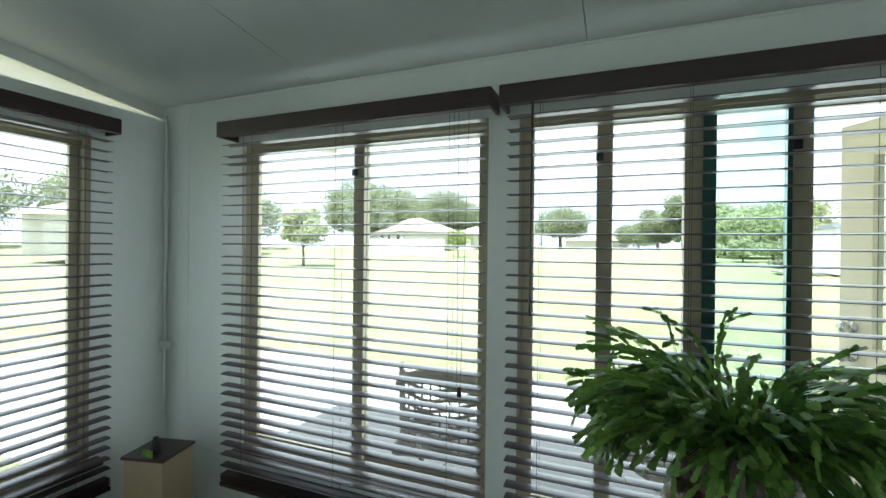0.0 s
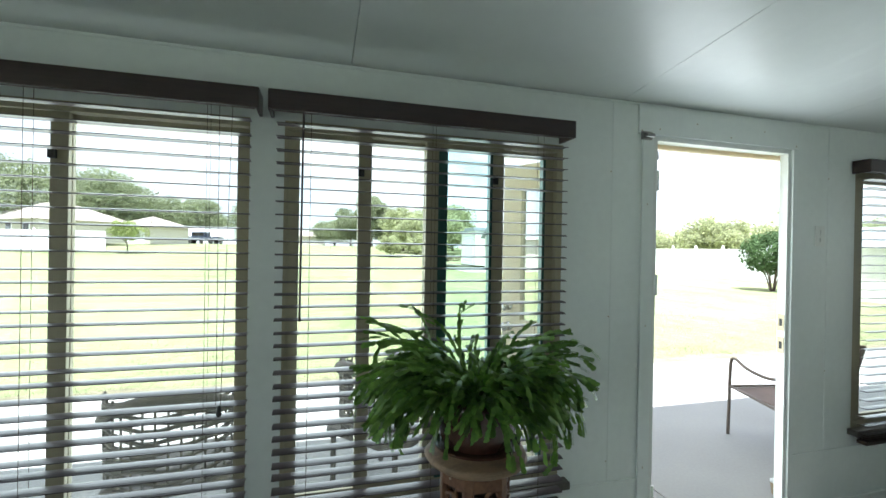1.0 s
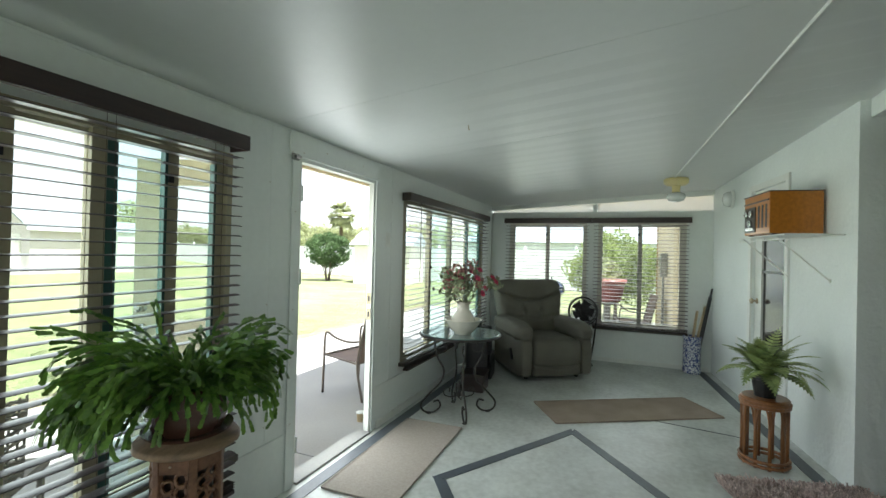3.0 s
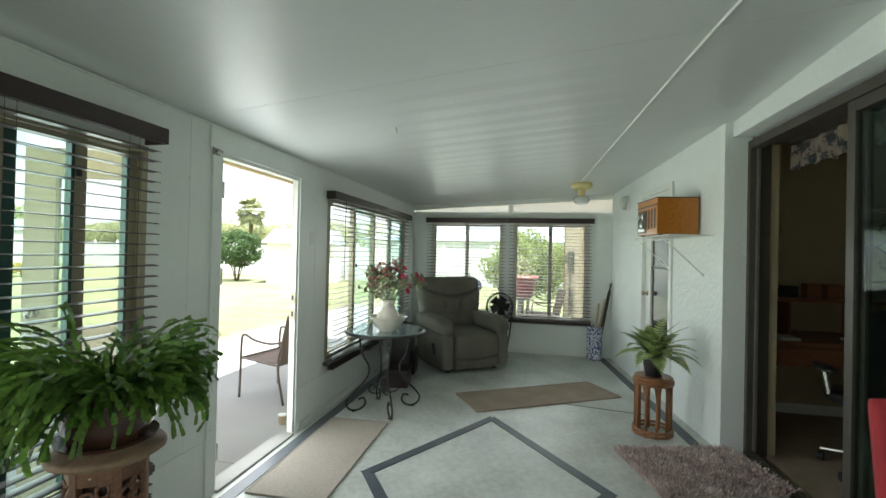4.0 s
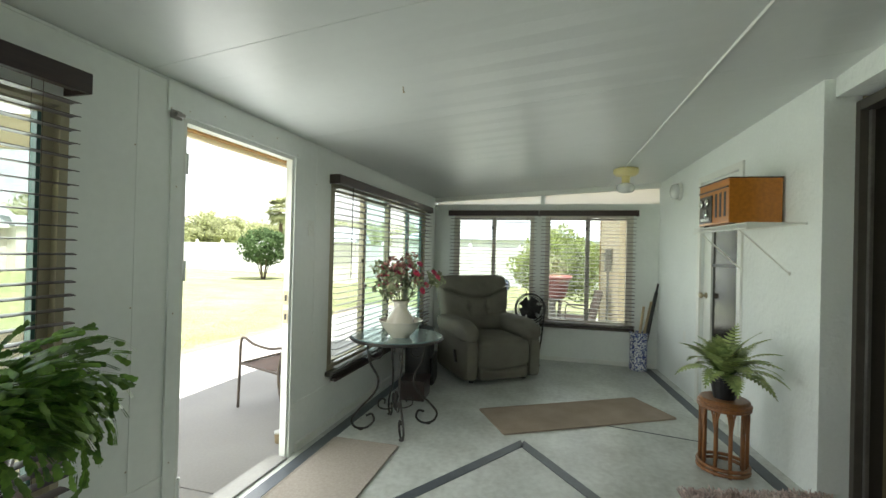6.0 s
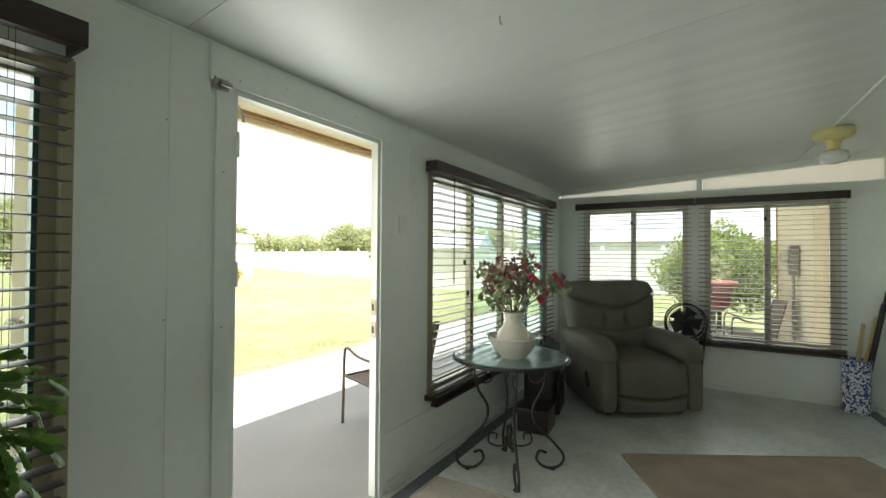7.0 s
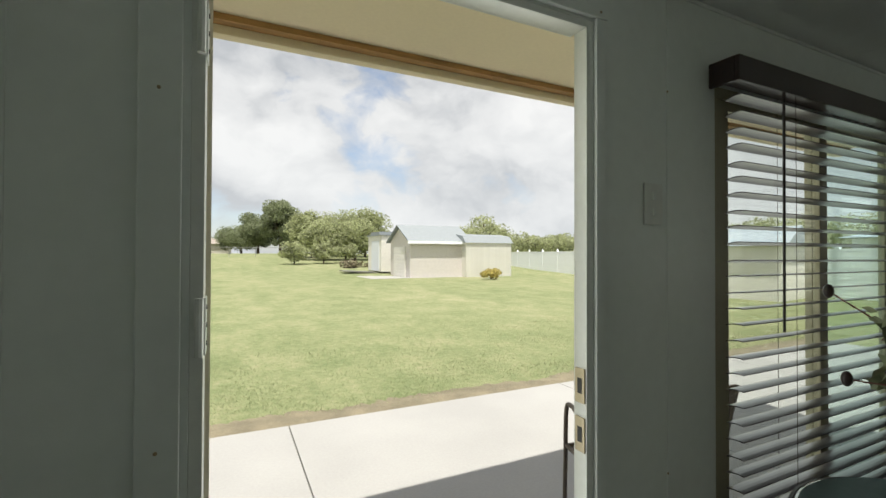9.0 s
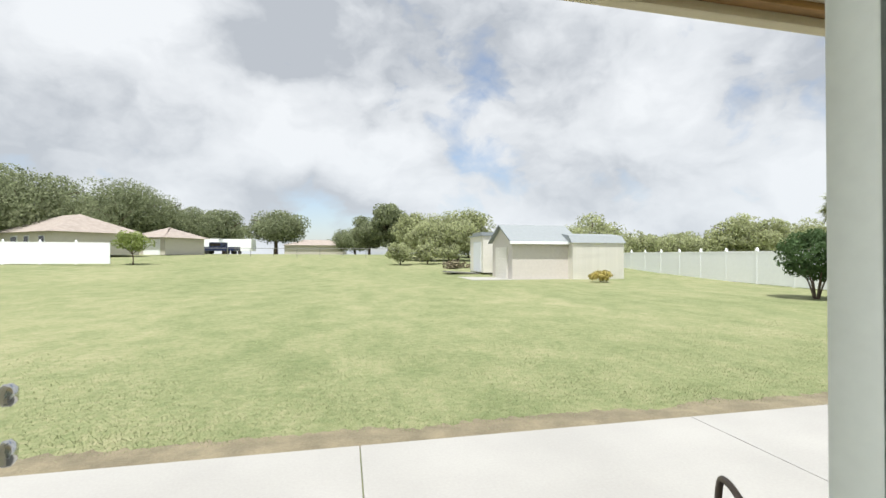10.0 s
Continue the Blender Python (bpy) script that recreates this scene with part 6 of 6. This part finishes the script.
    for s in range(330):
        az = rs.uniform(0, 2 * math.pi)
        hang = s >= 312
        start = Vector((math.cos(az) * rs.uniform(0, 0.13), math.sin(az) * rs.uniform(0, 0.13), 0.165))
        side = abs(math.cos(az + 0.5))
        n = rs.randint(5, 9) + (3 if side > 0.6 else 0)
        if hang:
            stem(start, az, rs.uniform(0.0, 0.5), 10, 0.30, 0.0)
        else:
            front = max(0.0, -math.sin(az))
            stem(start, az, rs.uniform(0.15, 1.25), n, rs.uniform(0.14, 0.30), 0.055 + 0.06 * front + rs.uniform(-0.06, 0.03))
    soup("foliage", V, F, "leaf", p)["label"] = "flat jointed green cactus stems"
    # wooden box with a small plant in the corner
    b = thing("cardboard_carton", pose(-3.40, -0.26, 0, 0, 0, 14), "tan cardboard carton in the corner", "box")
    part("body", bx(-0.10, 0.10, -0.10, 0.10, 0.0, 0.44, bevel=0.006), "card", b)
    part("rim", bx(-0.108, 0.108, -0.108, 0.108, 0.441, 0.455, bevel=0.004), "valance", b)
    g = thing("small_bottle", pose(-3.37, -0.30, 0.455), "small black bottle with a green tag on the carton", "bottle")
    part("body", lathe([(0.022, 0), (0.024, 0.02), (0.02, 0.05), (0.012, 0.06), (0.012, 0.075)], 12), "black", g)
    part("tag", bx(-0.03, 0.03, -0.045, -0.035, 0.0, 0.03), "leaf", g, "green tag")

    # red chair near the sliding door
    c = thing("red_chair", pose(-1.0, -3.12, 0, 0, 0, 90), "red upholstered side chair with a rounded back", "chair")
    part("seat", bx(-0.22, 0.22, -0.22, 0.22, 0.42, 0.50, bevel=0.03), "red", c, smooth=True)
    part("backrest", box(bmesh.new(), -0.22, 0.22, -0.03, 0.03, 0.0, 0.58, bevel=0.028, m=pose(0, -0.23, 0.47, 8, 0, 0)), "red", c, smooth=True)
    for sx in (-0.19, 0.19):
        for sy in (-0.19, 0.19):
            part("leg", tube([(sx, sy, 0), (sx, sy, 0.42)], 0.015, 8), "black", c)


build_things()


def build_house_room():
    # the room behind the sliding door
    bm = bmesh.new()
    box(bm, 2.55, 2.65, -7.0, -3.62, -0.02, 2.6)
    box(bm, -2.6, 2.55, -7.1, -7.0, -0.02, 2.6)
    box(bm, -2.6, -2.5, -7.0, -3.62, -0.02, 2.6)
    box(bm, 1.43, 2.55, -3.66, -3.60, -0.02, 2.6)
    box(bm, -2.5, -0.95, -3.70, -3.63, -0.02, 2.6)
    struct("wall_room", bm, "tan_wall", "tan painted walls of the room behind", "wall")
    struct("floor_room", bx(-2.5, 2.55, -7.0, -3.585, -0.12, 0.0), "carpet", "tan carpet of the room behind", "floor")
    struct("ceiling_room", bx(-2.6, 2.65, -7.1, -3.60, 2.6, 2.65), "white", "white ceiling of the room behind", "ceiling")
    struct("baseboard_room", bx(2.535, 2.549, -7.0, -3.69, 0.0, 0.09), "white", "white baseboard of the room behind", "baseboard")
    # zigzag cloth valance inside over the sliding door
    t = thing("cloth_valance", pose(0.2, -3.72, 2.25), "gathered zigzag-patterned cloth valance", "valance")
    bm = bmesh.new()
    prev = None
    for i in range(70):
        x = -1.1 + i * 0.033
        y = 0.02 * math.sin(i * 1.1)
        row = [bm.verts.new((x, y, 0.07)), bm.verts.new((x, y * 1.6, -0.10 - 0.03 * abs(math.sin(i * 0.55))))]
        if prev:
            bm.faces.new((prev[0], row[0], row[1], prev[1]))
        prev = row
    r = bmesh.ops.solidify(bm, geom=bm.faces[:], thickness=0.004)
    part("cloth", bm, "curtain", t)
    d = thing("desk", pose(2.18, -4.55, 0), "cherry wood writing desk against the tan wall", "desk")
    part("desktop", bx(-0.35, 0.35, -0.8, 0.8, 0.76, 0.80, bevel=0.006), "desk_wood", d)
    part("side_panel", bx(-0.33, 0.33, -0.79, -0.76, 0.0, 0.76), "desk_wood", d)
    part("side_panel", bx(-0.33, 0.33, 0.76, 0.79, 0.0, 0.76), "desk_wood", d)
    part("hutch_shelf", bx(0.02, 0.35, -0.8, 0.8, 1.10, 1.13, bevel=0.004), "desk_wood", d)
    for y in (-0.79, -0.2, 0.4, 0.77):
        part("divider", bx(0.03, 0.34, y, y + 0.02, 0.80, 1.10), "desk_wood", d)
    part("drawer", bx(-0.352, -0.33, 0.2, 0.74, 0.60, 0.75, bevel=0.004), "desk_wood", d)
    rs = random.Random(2)
    for k in range(9):
        y = -0.7 + k * 0.17
        o = thing("storage_tin", pose(2.38 + rs.uniform(-0.03, 0.05), -4.55 + y, 1.13), rs.choice(["small dark desk box on the hutch", "dark pen holder on the hutch"]), "desk box")
        h = rs.uniform(0.06, 0.14)
        part("body", bx(-0.05, 0.05, -0.06, 0.06, 0, h, bevel=0.006), rs.choice(["black", "desk_wood", "steel"]), o)
    for y, w in ((0.0, 0.16), (-0.45, 0.2), (0.55, 0.14)):
        o = thing("paper_stack", pose(2.0, -4.55 + y, 0.80, 0, 0, rs.uniform(-20, 20)), "white papers on the desk", "papers")
        part("sheets", bx(-0.1, 0.1, -w / 2, w / 2, 0, 0.02), "white", o)
    # iron ornament on the wall
    o = thing("wall_ornament", pose(2.53, -5.0, 1.62, 0, 0, 90), "black scrolled wrought-iron wall ornament", "wall ornament")
    bm = tube(spline([(-0.17, 0, -0.3), (-0.22, 0, 0), (-0.17, 0, 0.3), (0, 0, 0.33), (0.17, 0, 0.3), (0.22, 0, 0), (0.17, 0, -0.3), (0, 0, -0.33), (-0.17, 0, -0.3)], 5), 0.014, 6)
    part("frame", bm, "iron", o)
    for s in (-1, 1):
        for q in (-1, 1):
            part("scroll", tube(spline([(0, 0, 0), (s * 0.07, 0, q * 0.05), (s * 0.13, 0, q * 0.14), (s * 0.07, 0, q * 0.21), (s * 0.03, 0, q * 0.15), (s * 0.07, 0, q * 0.13)], 5), 0.008, 6), "iron", o)
    # office chair
    c = thing("office_chair", pose(1.24, -4.18, 0, 0, 0, -100), "black swivel office chair with a grey star base", "office chair")
    for k in range(5):
        a = k * 2 * math.pi / 5
        lg = part("leg", tube([(0, 0, 0.13), (0.30 * math.cos(a), 0.30 * math.sin(a), 0.085)], 0.024, 8, taper=0.6), "chrome", c)
        part("caster", lathe([(0.02, -0.02), (0.032, -0.018), (0.032, 0.018), (0.02, 0.02)], 12), "black", lg).matrix_local = pose(0.30 * math.cos(a), 0.30 * math.sin(a), 0.033, 90, 0, 30 * k)
    part("column", tube([(0, 0, 0.1), (0, 0, 0.46)], 0.03, 10), "black", c)
    part("seat", blob(bmesh.new(), (0, 0, 0.52), (0.26, 0.25, 0.06), 20, 10, 3), "black", c, smooth=True)
    part("backrest", blob(bmesh.new(), (0, -0.27, 0.88), (0.24, 0.05, 0.30), 20, 12, 3), "black", c, smooth=True)
    for s in (-1, 1):
        ar = part("armrest", blob(bmesh.new(), (s * 0.29, 0.0, 0.72), (0.045, 0.15, 0.02), 14, 8, 3), "black", c, smooth=True)
        part("arm_post", tube([(s * 0.29, 0, 0.70), (s * 0.27, -0.02, 0.54)], 0.022, 8), "chrome", ar)


build_house_room()


def build_patio():
    # sling armchair by the doorway
    def sling_chair(m, label):
        c = thing("patio_chair", m, label, "chair", "patio chairs")
        # faces +x, width along y
        for s in (-0.28, 0.28):
            part("side_frame", tube(spline([(0.27, s, 0.0), (0.26, s, 0.35), (0.25, s, 0.62), (0.20, s, 0.665), (0.08, s, 0.62), (-0.12, s, 0.60), (-0.30, s, 0.63)], 5), 0.013, 8), "patio_frame", c, smooth=True)
            part("back_leg", tube(spline([(-0.32, s, 0.0), (-0.24, s, 0.36), (-0.30, s, 0.66), (-0.36, s, 0.90)], 5), 0.013, 8), "patio_frame", c, smooth=True)
            part("seat_rail", tube([(0.25, s, 0.42), (-0.25, s, 0.385)], 0.012, 8), "patio_frame", c)
        bm = bx(-0.24, 0.25, -0.268, 0.268, 0.40, 0.408)
        part("seat", bm, "sling", c, "brown mesh sling seat")
        part("backrest", box(bmesh.new(), -0.004, 0.004, -0.268, 0.268, 0, 0.52, m=pose(-0.25, 0, 0.40, 0, -13, 0)), "sling", c, "brown mesh sling back")
        for x, z in ((0.25, 0.42), (-0.25, 0.39)):
            part("cross_bar", tube([(x, -0.28, z), (x, 0.28, z)], 0.011, 8), "patio_frame", c)
        return c
    sling_chair(pose(2.06, 0.84, -0.10, 0, 0, 79), "brown metal patio armchair with a mesh sling outside the doorway")
    # wicker chairs outside the window
    def wicker_chair(m, label):
        c = thing("wicker_chair", m, label, "chair", "wicker chairs")
        # back towards -y
        bm = bmesh.new()
        for i in range(15):
            z = 0.42 + i * 0.028
            pts = [((0.30 + 0.01 * i / 14) * math.cos(a), -0.02 + 0.27 * math.sin(a), z + 0.008 * math.sin(7 * a + i * 3)) for a in [math.pi + math.pi * k / 18 for k in range(19)]]
            tube(pts, 0.010, 5, bm)
        part("backrest", bm, "wicker", c)
        bm = bmesh.new()
        for k in range(19):
            a = math.pi + math.pi * k / 18
            tube([(0.30 * math.cos(a), -0.02 + 0.27 * math.sin(a), 0.40), (0.31 * math.cos(a), -0.02 + 0.275 * math.sin(a), 0.83)], 0.006, 5, bm)
        part("stakes", bm, "wicker", c)
        part("top_rail", tube([(0.315 * math.cos(a), -0.02 + 0.285 * math.sin(a), 0.84 - 0.14 * abs(math.cos(a)) ** 3) for a in [math.pi + math.pi * k / 24 for k in range(25)]], 0.026, 8), "wicker", c, smooth=True)
        part("seat", bx(-0.29, 0.29, -0.26, 0.27, 0.36, 0.41, bevel=0.02), "wicker", c)
        for sx in (-0.26, 0.26):
            for sy in (-0.22, 0.24):
                part("leg", tube([(sx, sy, 0), (sx, sy, 0.37)], 0.018, 8), "wicker", c)
    wicker_chair(pose(-2.30, 0.78, -0.10, 0, 0, 8), "grey woven wicker armchair outside on the patio")
    wicker_chair(pose(-1.15, 1.05, -0.10, 0, 0, -50), "grey woven wicker armchair outside on the patio")
    c = thing("plastic_cup", pose(1.30, 0.33, -0.10), "small beige plastic cup on the concrete", "cup")
    part("body", lathe([(0.028, 0.0), (0.034, 0.05), (0.036, 0.075), (0.03, 0.072), (0.026, 0.01)], 16), "card", c)
    part("lid", lathe([(0.038, 0.076), (0.038, 0.086), (0.03, 0.09)], 16), "white", c)
    # outdoor lamp under the eaves
    l = thing("flood_light", pose(-3.05, 0.55, 2.318), "cream outdoor flood lamp under the eaves", "outdoor light")
    part("arm", tube([(0, 0, 0), (0, 0, -0.10)], 0.03, 10), "soffit", l)
    part("head", lathe([(0.03, -0.09), (0.05, -0.12), (0.085, -0.20), (0.09, -0.27), (0.06, -0.30)], 20), "soffit", l, smooth=True)
    # beyond the end window: house wall, hedge in a red pot, siding of the next house, chairs
    bm = bx(5.4, 8.6, -7.0, -2.62, -0.12, 2.9)
    struct("wall_outside", bm, "beige", "beige stucco outer wall of the house", "wall")
    struct("corner_board", bx(8.605, 8.66, -2.74, -2.60, -0.1, 2.9, bevel=0.005), "fascia", "yellow-brown corner board of the house", "trim")
    m = thing("electric_meter", pose(6.4, -2.61, 1.35), "grey electric meter on the outer wall", "meter")
    part("box", bx(-0.12, 0.12, 0.0, 0.10, -0.2, 0.2, bevel=0.01), "steel", m)
    part("dial", lathe([(0.08, 0), (0.08, 0.07), (0.06, 0.09)], 16), "glass", m).matrix_local = pose(0, 0.10, 0.05, -90, 0, 0)
    part("pipe", tube([(0, 0.05, -1.4), (0, 0.05, -0.2)], 0.02, 8), "steel", m)
    tree(9.6, -1.75, 2.35, 1.35, 0.05, 140, "hedge_leaf", "dense leafy green hedge bush behind the patio", name="bush", crown_low=0.05, per=260, clumps=64, size=0.05, z=-0.13, group="shrubs")
    p = thing("plant_pot", pose(7.6, -1.62, -0.10), "large red plastic plant pot on the patio", "plant pot")
    part("pot", lathe([(0.26, 0.66), (0.27, 0.69), (0.34, 1.02), (0.37, 1.03), (0.38, 1.10), (0.34, 1.08), (0.2, 0.8)], 28), "pot_red", p, smooth=True)
    part("stand", lathe([(0.20, 0.0), (0.16, 0.05), (0.07, 0.12), (0.07, 0.56), (0.20, 0.62), (0.22, 0.66)], 20), "wicker", p)
    V, F = leaf_cloud([(0, 0, 1.25, 0.28), (0.1, 0.1, 1.4, 0.22)], 140, 0.06, np.random.RandomState(2))
    soup("foliage", V, F, "light_leaf", p)
    sling_chair(pose(6.5, -2.08, -0.10, 0, 0, 98), "dark patio armchair beyond the end window")
    g = thing("kettle_grill", pose(8.0, -0.42, -0.10), "dark kettle barbecue grill on thin legs", "grill")
    part("bowl", lathe([(0.05, 0.60), (0.18, 0.64), (0.27, 0.72), (0.29, 0.80)], 28), "truck_blue", g, smooth=True)
    part("lid", lathe([(0.295, 0.805), (0.27, 0.90), (0.18, 0.98), (0.05, 1.01)], 28), "truck_blue", g, smooth=True)
    part("handle", tube(spline([(-0.07, 0, 1.0), (-0.05, 0, 1.06), (0.05, 0, 1.06), (0.07, 0, 1.0)], 4), 0.012, 8), "black", g)
    for k in range(3):
        a = k * 2.094
        part("leg", tube([(0.16 * math.cos(a), 0.16 * math.sin(a), 0.66), (0.30 * math.cos(a), 0.30 * math.sin(a), 0.0)], 0.013, 8), "steel", g)
    struct("gravel_bed", bx(8.2, 9.4, -2.55, 0.4, -0.13, -0.095, bevel=0.01), "gravel", "pale gravel bed before the hedge", "gravel bed")


build_patio()
